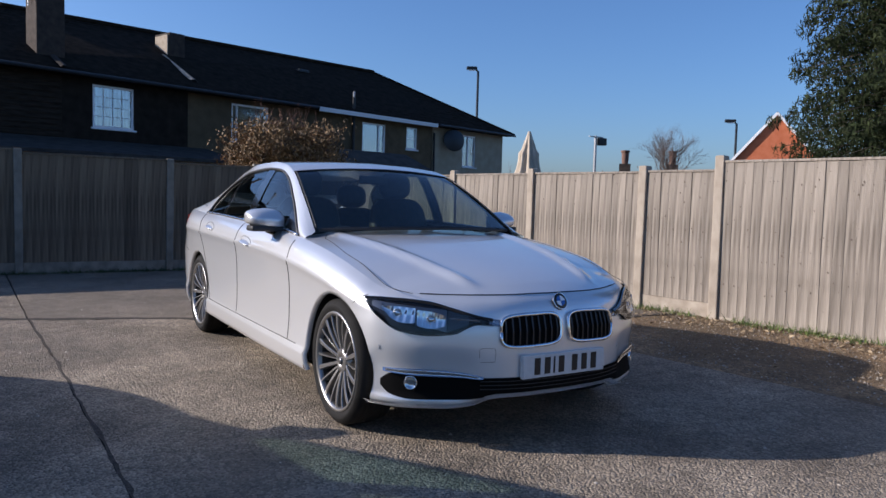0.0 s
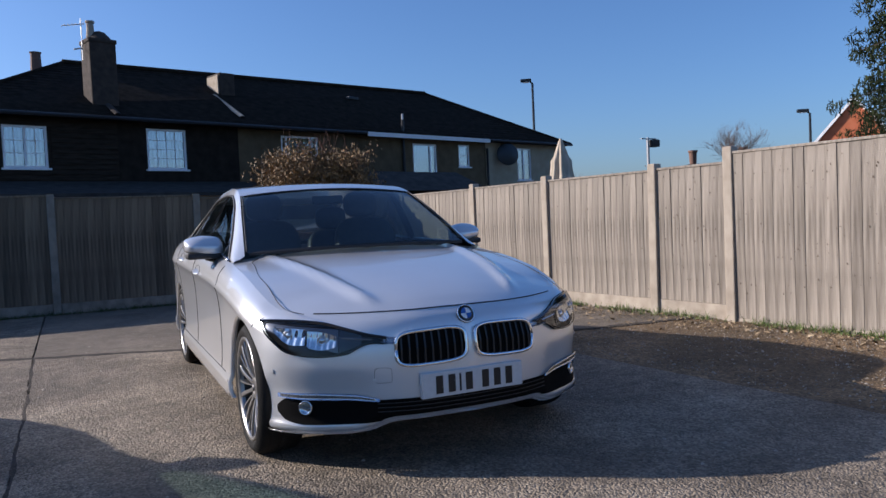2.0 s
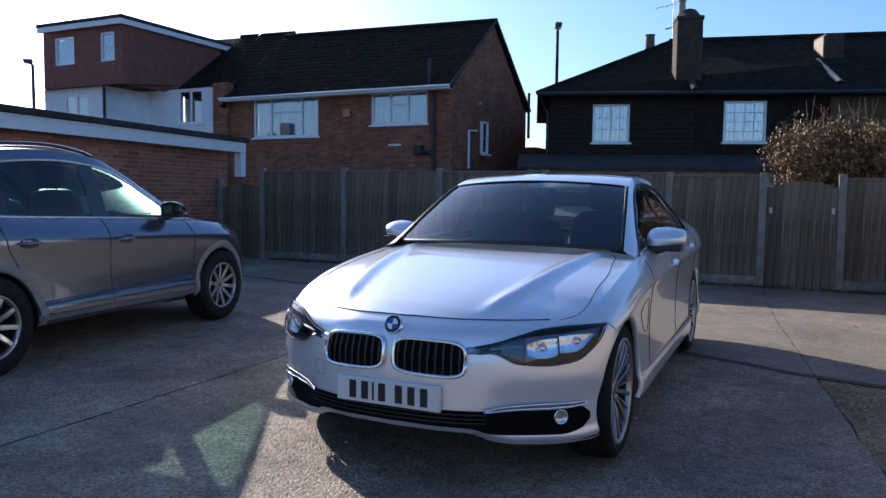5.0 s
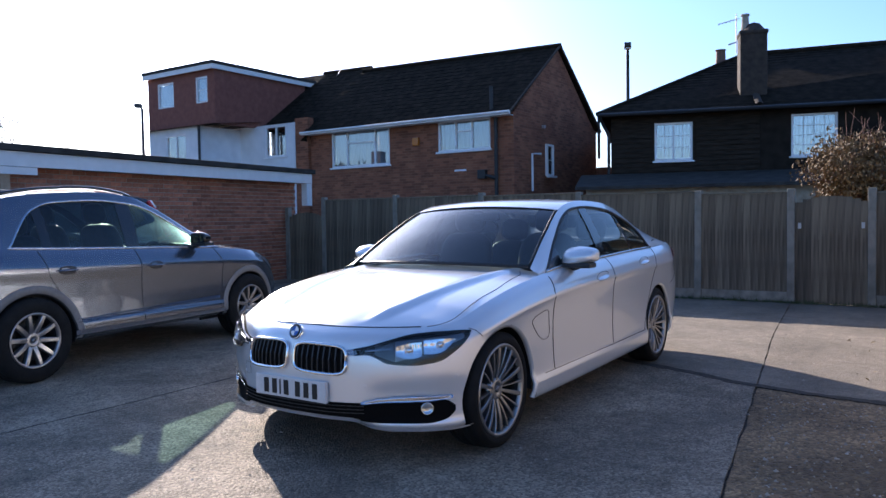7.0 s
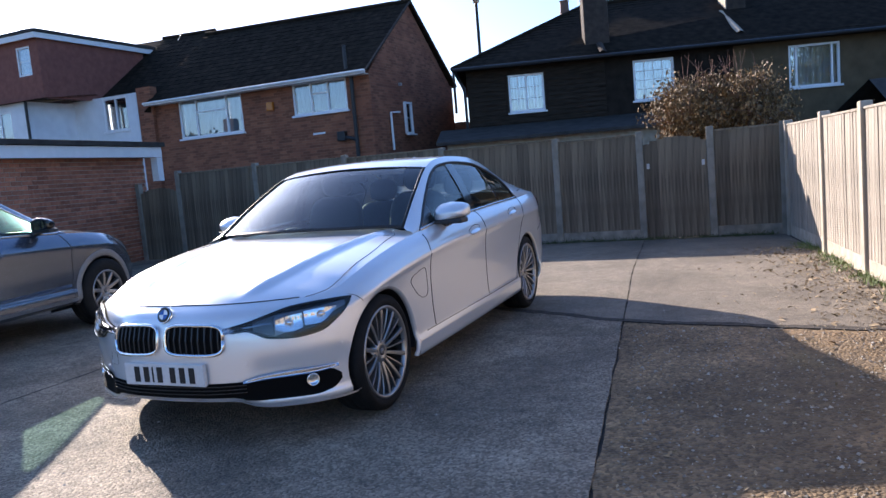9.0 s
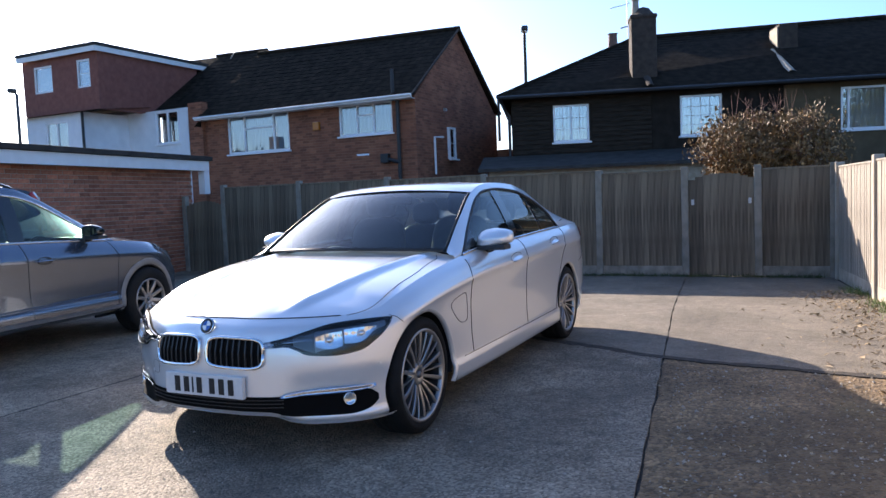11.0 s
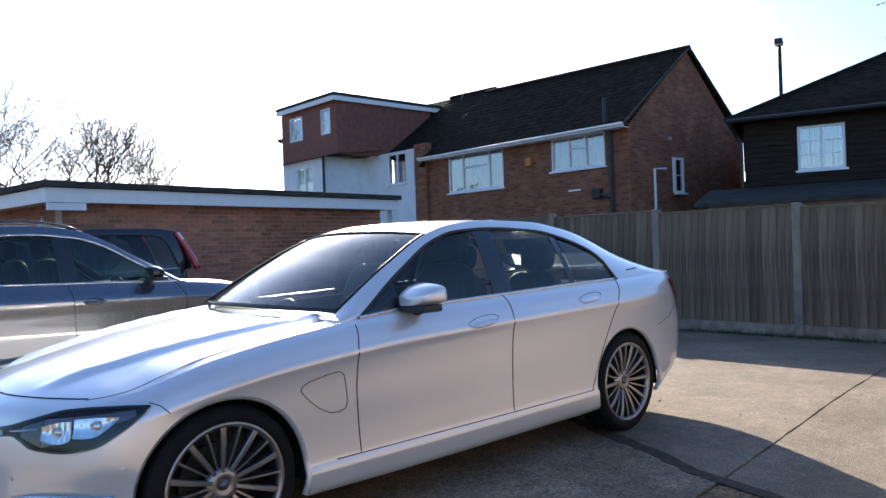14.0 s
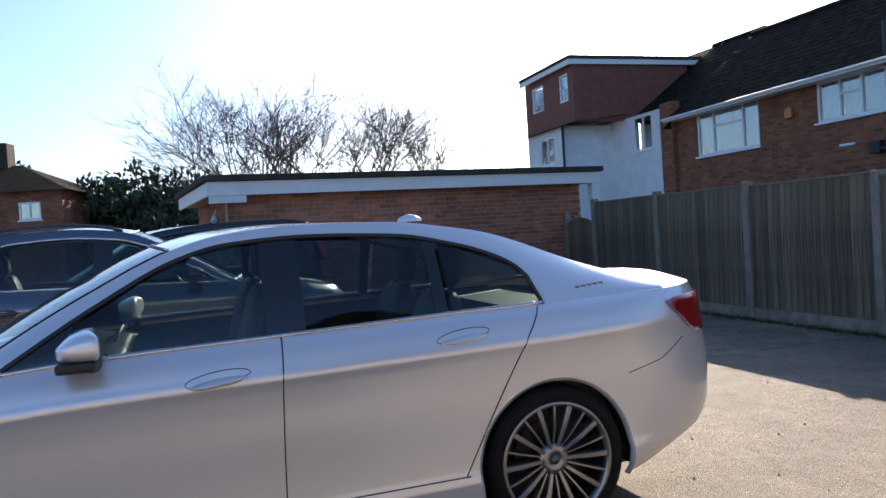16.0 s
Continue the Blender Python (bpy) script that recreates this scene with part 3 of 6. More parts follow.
def car(spec, m, label, category="car"):
    sh = Shell(spec)
    car = thing(spec["name"], label, category, m)
    paint, low, tops = spec["paint"], sh.low, sh.top
    R, ar, zw = spec["R"], spec["arch"], spec["R"] - 0.005
    NS, NZ = 210, 40
    # body side, with wheel openings
    bm = bmesh.new()
    for side in (1, -1):
        grid(lambda u, v: sh.at(u * sh.S, low(u * sh.S) + (tops(u * sh.S) - low(u * sh.S)) * v, 0, side), NS, NZ, bm, flip=side < 0)
    bmesh.ops.remove_doubles(bm, verts=bm.verts[:], dist=1e-4)
    for wy in spec["axles"]:
        inside = {v for v in bm.verts if math.hypot(v.co.y - wy, v.co.z - zw) < ar and abs(v.co.x) > 0.55}
        dead = [f for f in bm.faces if all(v in inside for v in f.verts)]
        bmesh.ops.delete(bm, geom=dead, context='FACES')
        for v in bm.verts:
            d = math.hypot(v.co.y - wy, v.co.z - zw)
            if d < ar and abs(v.co.x) > 0.55:
                y, z = wy + (v.co.y - wy) * ar / d, zw + (v.co.z - zw) * ar / d
                if v.co.z < zw:
                    y, z = wy + math.copysign(math.sqrt(ar * ar - (v.co.z - zw) ** 2), v.co.y - wy), v.co.z
                v.co = sh.at(sh.sy(y), z, 0.0, math.copysign(1, v.co.x))
    part("body_side", bm, paint, car, smooth=True)
    for wy in spec["axles"]:
        for side in (1, -1):
            s = sh.sy(wy)
            def lip(u, v, wy=wy, side=side):
                a0 = math.asin((low(s) - zw) / ar)
                a = a0 + (math.pi - 2 * a0) * u
                y, z = wy + ar * math.cos(a), max(low(s), zw + ar * math.sin(a))
                p = sh.at(sh.sy(y), z, 0.001, side)
                return Vector((p.x - side * 0.024 * v, p.y - math.cos(a) * 0.014 * min(1, 3 * v), p.z - math.sin(a) * 0.014 * min(1, 3 * v)))
            part("arch_lip", grid(lip, 32, 3), spec.get("arch_paint", paint), car, smooth=True)
            if spec.get("cladding"):
                def clad(u, v, wy=wy, side=side):
                    a = math.radians(-12 + 204 * u)
                    r = ar - 0.004 + 0.065 * v
                    y, z = wy + r * math.cos(a), max(low(s) + 0.005, zw + r * math.sin(a))
                    return sh.at(sh.sy(y), z, 0.012 if 0 < v < 1 else 0.002, side)
                part("arch_moulding", grid(clad, 32, 4), spec["cladding"], car, smooth=True)
            def liner(u, v, wy=wy, side=side):
                a = math.radians(-10 + 200 * u)
                x = sh.fx(sh.sy(wy + (ar + 0.004) * math.cos(a))) - 0.045 - 0.34 * v
                return Vector((side * x, wy + (ar + 0.004) * math.cos(a), zw + (ar + 0.004) * math.sin(a)))
            part("arch_liner", grid(liner, 24, 2), "trim_black", car, smooth=True)
            part("arch_back", boxes((side * 0.5 - 0.01, side * 0.5 + 0.01, wy - ar, wy + ar, 0.2, zw + ar)), "trim_black", car)
    # underside
    part("underbody", boxes((-0.62, 0.62, sh.fy(0) + 0.34, sh.fy(sh.S) - 0.55, min(p[2] for p in spec["plan"]) + 0.0, 0.30)), "trim_black", car)
    # bonnet and boot lid
    yc, yd = spec["cowl"], spec["deck"]
    zc, zd = curve(spec["hood_mid"]), curve(spec["deck_mid"])
    sc, sd = sh.sy(yc), sh.sy(yd)
    cr = curve(spec["hood_crease"])

    def hood(u, v):
        s = sc * max(v, 0.0)
        p = sh.at(s, tops(s))
        k = 2 * u - 1
        k = math.copysign(abs(k) ** 0.85, k)
        z = p.z + (max(zc(p.y), p.z) - p.z) * (1 - abs(k) ** 2.4)
        x = p.x * k
        z += spec["crease_h"] * math.exp(-((abs(x) - cr(p.y)) / 0.034) ** 2) * smoothstep(0.05, 0.3, p.x - cr(p.y) if p.x > cr(p.y) else 0)
        return Vector((x, p.y - 0.0, z))
    part("bonnet", grid(hood, 56, 60), paint, car, smooth=True)

    def hood_z(x, y):
        p = sh.belt(y)
        return p.z + (max(zc(p.y), p.z) - p.z) * (1 - min(1, abs(x / p.x)) ** 2.4)
    sh.hood_z = hood_z

    def deck(u, v):
        s = sd + (sh.S - sd) * v
        p = sh.at(s, tops(s))
        k = 2 * u - 1
        return Vector((p.x * k, p.y, p.z + (zd(p.y) - p.z) * (1 - abs(k) ** 3)))
    part("boot_lid", grid(deck, 24, 24), paint, car, smooth=True)
    # glasshouse
    xT, zT = curve(spec["rail_x"]), curve(spec["rail_z"])
    zD = curve(spec["dlo"])
    y0, y1 = spec["rail_z"][0][0], spec["rail_z"][-1][0]
    g0, g1 = spec["dlo"][0][0], spec["dlo"][-1][0]

    def sp(y, z, side, off=0.0):
        b = sh.belt(y)
        q = min(1.0, max(0.0, (z - b.z) / max(0.03, zT(y) - b.z)))
        x = b.x - 0.012 + (xT(y) - b.x + 0.012) * q + spec["tumble"] * 4 * q * (1 - q)
        return Vector((side * (x + off), y, z))
    for side in (1, -1):
        def frame_side(u, v):
            y = y0 + (y1 - y0) * u
            b = sh.belt(y).z - 0.01
            lo = max(b, zD(y)) if g0 < y < g1 else b
            return sp(y, lo + (max(zT(y), lo) - lo) * v, side, 0.004 if 0 < v < 1 else 0.0)
        part("side_frame", grid(frame_side, 110, 6), paint, car, smooth=True)
        names = ("front_window", "rear_window_pane", "quarter_window", "cargo_window")
        cuts = [g0] + spec["cuts"] + [g1]
        for i in range(len(cuts) - 1):
            a = cuts[i] + (0.05 if i else 0)
            b = cuts[i + 1] - (0.02 if i < len(cuts) - 2 else 0)

            def pane(u, v, a=a, b=b):
                y = a + (b - a) * u
                lo = sh.belt(y).z - 0.01
                return sp(y, lo + (max(lo, zD(y) + 0.01) - lo) * v, side, -0.006)
            part(names[i], grid(pane, 20, 8), spec["glass_side"][i], car, smooth=True)
            if i:
                wd = spec["pillar_w"][i - 1]

                def pillar(u, v, y=cuts[i], wd=wd):
                    yy = y - wd * 0.45 + wd * u
                    lo = sh.belt(yy).z - 0.005
                    return sp(yy, lo + (zD(yy) + 0.01 - lo) * v, side, 0.0)
                part("window_pillar", grid(pillar, 3, 10), "gloss_black", car, smooth=True)
        # black corner behind the mirror
        def corner(u, v):
            y = g0 + 0.26 * u
            lo = sh.belt(y).z - 0.004
            return sp(y, lo + (max(lo, zD(y) + 0.008) - lo) * v, side, 0.001)
        part("window_corner", grid(corner, 8, 6), "gloss_black", car, smooth=True)
        # bright strip under the glass and seal above
        pts = [sp(g0 + (g1 - g0) * k / 40, sh.belt(g0 + (g1 - g0) * k / 40).z + 0.006, side, 0.010) for k in range(41)]
        part("belt_trim", tube(pts, 0.0105, n=6), "satin", car, "satin aluminium strip", smooth=True)
        pts = [sp(g0 + (g1 - g0) * k / 60, max(zD(g0 + (g1 - g0) * k / 60), sh.belt(g0 + (g1 - g0) * k / 60).z), side, 0.002) for k in range(61)]
        part("window_seal", tube(pts, spec.get("seal_r", 0.010), n=6), spec.get("seal", "trim_black"), car, smooth=True)
    yw, yr = spec["roof"]

    def across(bow, crown, ya, yb, n, mname, matk, inset=0.0, trim=0.0):
        def f(u, v):
            k = 2 * u - 1
            y = ya + (yb - ya) * v
            e = 1 - k * k
            by = (bow[0] + (bow[1] - bow[0]) * v) * e
            return Vector(((xT(y) - inset) * k, y + by, zT(y + max(0, by)) + (crown[0] + (crown[1] - crown[0]) * v) * e - trim))
        return part(mname, grid(f, 28, n), matk, car, smooth=True)
    bw, br = spec["bow"]
    across((-bw - 0.06, -bw), (0.02, spec["crown"]), spec["ws"], yw, 20, "windscreen", spec["glass"], 0.014, 0.004)
    across((-bw, br), (spec["crown"], spec["crown"] * .15), yw, yr, 30, "roof", paint)
    across((br, br + 0.02), (spec["crown"] * .15, 0.003), yr, spec["rw"], 16, "rear_screen", spec["glass_rear"], 0.045, 0.004)
    for side in (1, -1):
        part("screen_seal", tube([(side * (xT(y) - 0.014), y - bw * 0.05, zT(y) + 0.001) for y in [spec["ws"] + (yw - spec["ws"]) * k / 20 for k in range(21)]], 0.0055, n=5), "trim_black", car, smooth=True)
    pts = [((xT(yw) - 0.03) * k / 10, yw - bw * (1 - (k / 10) ** 2), zT(yw) + spec["crown"] * (1 - (k / 10) ** 2)) for k in range(-10, 11)]
    part("screen_top_seal", tube(pts, 0.007, n=5), "trim_black", car)
    pts = [((xT(spec["ws"]) - 0.03) * k / 10, spec["ws"] - (bw + 0.06) * (1 - (k / 10) ** 2), zT(spec["ws"]) + 0.02 * (1 - (k / 10) ** 2) - 0.002) for k in range(-10, 11)]
    part("cowl", tube([(x, y, z - .010) for x, y, z in pts], 0.012, n=6), "trim_black", car)
    # inside
    for side in (1, -1):
        def card(u, v):
            y = yc + 0.1 + (yd - yc - 0.1) * u
            b = sh.belt(y)
            return Vector((side * (b.x - 0.07 * (1 - v) - 0.015), y, 0.32 + (b.z - 0.35) * v))
        part("door_card", grid(card, 24, 3), "seat", car, smooth=True)
    part("floor_pan", boxes((-0.80, 0.80, yc - 0.28, yd, 0.30, 0.33)), "seat", car)
    part("firewall", boxes((-0.76, 0.76, yc - 0.10, yc - 0.06, 0.33, tops(sc) - 0.12)), "trim_black", car)
    zb = sh.belt(0.0).z
    bm = grid(lambda u, v: Vector((1.4 * u - 0.7, yc + 0.0 + 0.40 * v, zb - 0.03 - 0.05 * v ** 2 + 0.02 * math.sin(u * 9))), 20, 8)
    bmesh.ops.solidify(bm, geom=bm.faces[:], thickness=0.16)
    part("dashboard", bm, "seat", car, smooth=True)
    part("parcel_shelf", boxes((-0.6, 0.6, yd - 0.45, yd + 0.1, tops(sd) - 0.06, tops(sd) - 0.03)), "seat", car)
    zs = spec["seat_z"]
    for x in (-0.37, 0.37):
        seat(car, x, spec["seat_y"], zs)
        seat(car, x, spec["seat_y"] + 0.80, zs - 0.09)
    st = lathe([(0.17, -0.012), (0.185, 0), (0.17, 0.012), (0.158, 0), (0.17, -0.012)], 28, 'y', m=pose(-0.37, spec["seat_y"] - 0.33, zs + 0.30, -25))
    part("steering_wheel", st, "seat", car, smooth=True)
    part("steering_boss", boxes((-0.45, -0.29, spec["seat_y"] - 0.35, spec["seat_y"] - 0.32, zs + 0.25, zs + 0.33)), "seat", car)
    part("inner_mirror", bevelled(boxes((-0.11, 0.11, yw + 0.02, yw + 0.05, zT(yw) - 0.07, zT(yw) - 0.01)), 0.012), "trim_black", car)
    # wheels
    for wy in spec["axles"]:
        for side in (1, -1):
            mm = Matrix.Translation((side * (spec["track"]), wy, R)) @ (Matrix.Identity(4) if side > 0 else Matrix.Rotation(math.pi, 4, 'Z')) @ Matrix.Rotation(0.17 + wy, 4, 'X')
            wheel(car, "wheel", mm, R, spec["rim"], spec["spokes"], spec["tyre_w"], spec["pairs"])
    # mirrors
    for side in (1, -1):
        mx, my, mz = spec["mirror"]
        bm = bmesh.new()
        bmesh.ops.create_uvsphere(bm, u_segments=28, v_segments=16, radius=1)
        for v in bm.verts:
            q = [math.copysign(abs(k) ** 0.45, k) for k in v.co]
            f = (1 - 0.30 * max(0, q[0])) * (1 - (0.72 if q[2] > 0 else 0.25) * max(0, -q[1]) ** 1.6)
            v.co = Vector((q[0] * 0.112, q[1] * 0.095 if q[1] < 0 else q[1] * 0.035, (q[2] * 0.076 if q[2] > 0 else q[2] * 0.050) * f + 0.010 * q[0]))
            v.co.y += 0.05 * max(0, v.co.x / 0.138) ** 2
        bmesh.ops.transform(bm, matrix=Matrix.Translation((mx, my, mz)), verts=bm.verts)
        if side < 0:
            bmesh.ops.scale(bm, vec=(-1, 1, 1), verts=bm.verts)
            bmesh.ops.reverse_faces(bm, faces=bm.faces)
        mi = part("door_mirror", bm, spec.get("mirror_paint", paint), car, smooth=True)
        part("mirror_foot", tube([(side * (mx - 0.02), my, mz - 0.05), (side * (mx - 0.10), my + 0.01, mz - 0.075), (side * (mx - 0.2), my + 0.02, mz - 0.07)], 0.028, 0.035, n=8), "gloss_black", mi, "black mirror foot", smooth=True)
        part("mirror_base", bevelled(boxes((side * mx - 0.104, side * mx + 0.096, my - 0.088, my + 0.037, mz - 0.066, mz - 0.030)), 0.014), "trim_black", mi)
    return car, sh, sp


SEDAN = dict(
    name="saloon_car", paint="paint", glass="glass", glass_rear="rear_glass", glass_side=("glass", "dark_glass", "rear_glass"),
    plan=[(0, -2.16, .236, .716), (.20, -2.148, .236, .715), (.30, -2.128, .235, .714), (.40, -2.092, .225, .713), (.47, -2.062, .198, .7125), (.56, -2.012, .184, .712), (.70, -1.925, .182, .714), (.79, -1.84, .185, .722), (.852, -1.735, .192, .735), (.886, -1.60, .20, .775), (.90, -1.42, .205, .822), (.902, -1.0, .195, .89), (.90, -.4, .19, .942), (.90, .4, .195, .966), (.90, 1.0, .20, .983), (.90, 1.40, .21, .99), (.89, 1.75, .225, 1.0), (.85, 2.02, .25, 1.005), (.76, 2.23, .27, 1.01), (.60, 2.37, .28, 1.015), (.30, 2.44, .28, 1.02), (0, 2.455, .28, 1.02)],
    front=[(0, .05), (.04, .012), (.10, .0), (.45, .0), (.65, .006), (.85, .028), (.93, .052), (1, .105)],
    side=[(0, .030), (.03, .006), (.15, .001), (.18, .016), (.40, .024), (.62, .021), (.78, .010), (.822, .0), (.845, .010), (.89, .022), (.93, .038), (.97, .064), (1, .098)],
    rear=[(0, .16), (.10, .05), (.25, .01), (.5, .0), (.72, .02), (.9, .04), (1, .07)],
    pocket=(.42, .99, .225, .50, .015), blend=((.85, 1.40), (4.40, 5.00)), axles=(-1.405, 1.405), R=.322, arch=.366, track=.758, rim=.250, spokes=20, tyre_w=.225, pairs=True,
    cowl=-.72, deck=1.78, hood_mid=[(-2.05, .722), (-1.94, .765), (-1.7, .825), (-1.3, .895), (-.95, .94), (-.72, .96)], deck_mid=[(1.78, 1.05), (2.05, 1.05), (2.25, 1.045), (2.36, 1.05), (2.40, 1.025)],
    hood_crease=[(-2.05, .34), (-1.5, .47), (-.72, .60)], crease_h=.022,
    rail_x=[(-.80, .73), (-.41, .665), (0, .60), (.4, .575), (.81, .565), (1.26, .555), (1.70, .60), (2.04, .66)],
    rail_z=[(-.80, .935), (-.41, 1.165), (-.05, 1.335), (.12, 1.375), (.4, 1.395), (.81, 1.385), (1.10, 1.345), (1.26, 1.312), (1.70, 1.145), (2.04, 1.035)],
    dlo=[(-.69, .922), (-.36, 1.130), (-.06, 1.285), (.12, 1.330), (.40, 1.345), (.81, 1.325), (1.11, 1.262), (1.24, 1.215), (1.33, 1.165), (1.38, 1.105), (1.404, 1.03), (1.410, .985)],
    cuts=[.31, .95], pillar_w=(.15, .055), tumble=.02, roof=(-.09, 1.26), ws=-.74, rw=1.86, bow=(.10, .09), crown=.03,
    seat_z=.50, seat_y=-.12, mirror=(.90, -.37, 1.0), seal="trim_black", seal_r=.010)


def saloon(m):
    """White-silver saloon with all its trim."""
    c, sh, sp = car(SEDAN, m, "pearl silver-white four-door saloon car parked on worn concrete")
    ys = sh.sy
    # joints
    for side in (1, -1):
        for pts in ([(-.735, .90), (-.765, .80), (-.775, .62), (-.765, .33)], [(.296, .962), (.285, .8), (.278, .6), (.27, .335)], [(1.375, .985), (1.29, .87), (1.17, .66), (1.04, .43), (.985, .335)], [(-.90, .325), (-.3, .325), (.3, .327), (1.0, .333)]):
            part("door_gap", line_on(sh, [(ys(y), z) for y, z in pts], side), "gap", c)
        part("wing_gap", line_on(sh, [(ys(-1.70), .70), (ys(-1.66), .685), (ys(-1.63), .655)], side, 0.002), "gap", c)
        part("rear_bumper_gap", line_on(sh, [(ys(1.77), .66), (ys(1.95), .70), (ys(2.10), .78)], side, 0.002), "gap", c)
        gy = [-1.87 + 1.13 * k / 40 for k in range(41)]
        gx = [sh.belt(y).x - .006 - .05 * smoothstep(-1.87, -1.4, y) - .04 * smoothstep(-1.3, -.9, y) - .07 * smoothstep(-.90, -.72, y) for y in gy]
        part("bonnet_gap", tube([Vector((side * x, y, sh.hood_z(x, y) + .0005)) for x, y in zip(gx, gy)], 0.0019, n=5), "gap", c)
        for y, z in ((.055, .833), (1.01, .888)):
            s = ys(y)
            bm = grid(lambda u, v: sh.at(s + .105 * (2 * u - 1), z + .010 * (2 * u - 1) + .030 * (v - .5) * (1 - (2 * u - 1) ** 4), .002 + .026 * math.sin(math.pi * v) * min(1, 6 * u * (1 - u)), side), 16, 8)
            hd = part("door_handle", bm, "paint", c, smooth=True)
            part("handle_cup", tube([sh.at(s + .115 * math.cos(a), z + .014 + .012 * math.cos(a) + (.026 if math.sin(a) > 0 else .020) * math.sin(a), .0005, side) for a in [2 * math.pi * k / 28 for k in range(29)]], .0017, n=5), "gap", hd)
        # tail lamp
        part("tail_lamp", ribbon(sh, [(ys(2.03), .955), (ys(2.14), .968), (ys(2.34), .965), (sh.S - .30, .955)], [(ys(2.03), .935), (ys(2.11), .86), (ys(2.2), .79), (sh.S - .30, .81)], .010, 18, 6, side, .012), "red_lens", c, "red tail lamp", True)
        # script on the rear pillar: small plain bars
        for k in range(5):
            p = sp(1.60 + .032 * k, 1.045 + .002 * k, side, .004)
            part("badge_bar", boxes((p.x - .003, p.x + .003, p.y - .011, p.y + .011, p.z - .0045, p.z + .0045)), "alloy_dark", c)
    part("bonnet_front_gap", tube([sh.at(s, sh.top(abs(s)) - .001, .001) + Vector((0, .004, .003)) for s in [-.74 + 1.48 * k / 60 for k in range(61)]], .0030, n=5), "gap", c)
    # charging flap on one wing
    s0 = ys(-.945)
    flap = [(-.094, .030), (-.088, .046), (-.06, .060), (.03, .078), (.075, .080), (.095, .066), (.104, .02), (.110, -.04), (.100, -.066), (.07, -.076), (.03, -.072), (-.02, -.045), (-.07, .0), (-.094, .030)]
    part("charging_flap", line_on(sh, [(s0 - .012 + a * 1.18, .616 + b * 1.15) for a, b in flap], 1, .0019, .001, 5), "gap", c)
    # front: grilles, badge, plate
    for side in (1, -1):
        k0, z0, a, b = .187, .560, .163, .074
        out = oval(sh, k0, z0, a, b, side, 4.2, .010, tilt=-.03)
        bm = bmesh.new()
        rings = [[bm.verts.new(q) for q in oval(sh, k0, z0, a * f, b * f, side, 4.2, .0045, tilt=-.03)] for f in (1, .8, .6, .4, .2, .02)]
        for ra, rb in zip(rings, rings[1:]):
            for i in range(len(ra)):
                j = (i + 1) % len(ra)
                bm.faces.new((ra[i], ra[j], rb[j], rb[i]))
        g = part("kidney_grille", bm, "void", c, "black grille with bright surround")
        part("grille_surround", tube(out + out[:1], .0095, n=8), "chrome", g, smooth=True)
        for i in range(9):
            s = k0 - a * .86 + a * 1.72 * i / 8
            hh = b * (1 - abs((s - k0) / a) ** 4.2) ** (1 / 4.2) - .006
            part("grille_slat", tube([sh.at(s, z0 - hh - .03 * (s - k0), .006, side), sh.at(s, z0 - .03 * (s - k0), .011, side), sh.at(s, z0 + hh - .03 * (s - k0), .006, side)], .0062, n=4), "ink", g)
        # headlamp
        top = [(.385, .614), (.47, .630), (.56, .654), (.70, .686), (.85, .695), (.95, .696), (1.04, .692)]
        bot = [(.385, .582), (.46, .588), (.51, .572), (.57, .543), (.69, .535), (.82, .550), (.92, .600), (1.04, .687)]
        ct, cb = curve(top), curve(bot)
        h = part("headlamp", ribbon(sh, top, bot, .004, 30, 8, side), "void", c, "headlamp with clear cover")
        part("headlamp_cover", ribbon(sh, top, bot, .020, 30, 8, side), "lens", h, smooth=True)
        part("brow_strip", tube([sh.at(s, ct(s) - .004, .015, side) for s in [.39 + .64 * k / 24 for k in range(25)]], .008, n=5), "gloss_black", h)
        part("lamp_rim", tube([sh.at(s, cb(s) + .003, .014, side) for s in [.40 + .62 * k / 24 for k in range(25)]], .004, n=5), "gloss_black", h)
        # two fluted bright bowls behind the cover, each round its bulb
        for a0, a1, lo, hi in ((.610, .742, .044, .040), (.752, .925, .052, .034)):
            bm = grid(lambda u, v: sh.at(a0 + (a1 - a0) * u, cb(a0 + (a1 - a0) * u) + lo - .012 * math.sin(math.pi * u) + (ct(a0 + (a1 - a0) * u) - hi - cb(a0 + (a1 - a0) * u) - lo + .012 * math.sin(math.pi * u)) * v,
                      .0070 + .007 * abs(2 * u - 1) ** 1.5 + .0016 * math.sin(u * 31 + 2 * v) + .006 * abs(2 * v - 1) ** 1.5, side), 40, 10)
            part("reflector_bowl", bm, "bowl", h, "bright fluted reflector", True)
            s = (a0 + a1) / 2
            p = sh.at(s, (cb(s) + lo + ct(s) - hi) / 2 - .004, .008, side)
            n = sh.normal(s)
            q = Vector((side * n.x, n.y, 0)).to_track_quat('X', 'Z').to_matrix().to_4x4()
            part("lamp_ring", lathe([(.022, .0), (.022, .006), (.019, .007), (.016, .002)], 24, m=Matrix.Translation(p) @ q), "satin", h, smooth=True)
            part("bulb_cap", lathe([(.015, .001), (.011, .006), (0, .008)], 20, m=Matrix.Translation(p) @ q), "chrome", h, smooth=True)
        for s0_, s1_ in ((.50, .60), (.603, .985)):
            part("lamp_housing", ribbon(sh, [(s0_, ct(s0_) - .014), (s1_, ct(s1_) - .014)], [(s0_, cb(s0_) + .010), (s1_, cb(s1_) + .012)], .0055, 12, 5, side), "gloss_black" if s0_ < .56 else "lamp_grey", h, smooth=True)
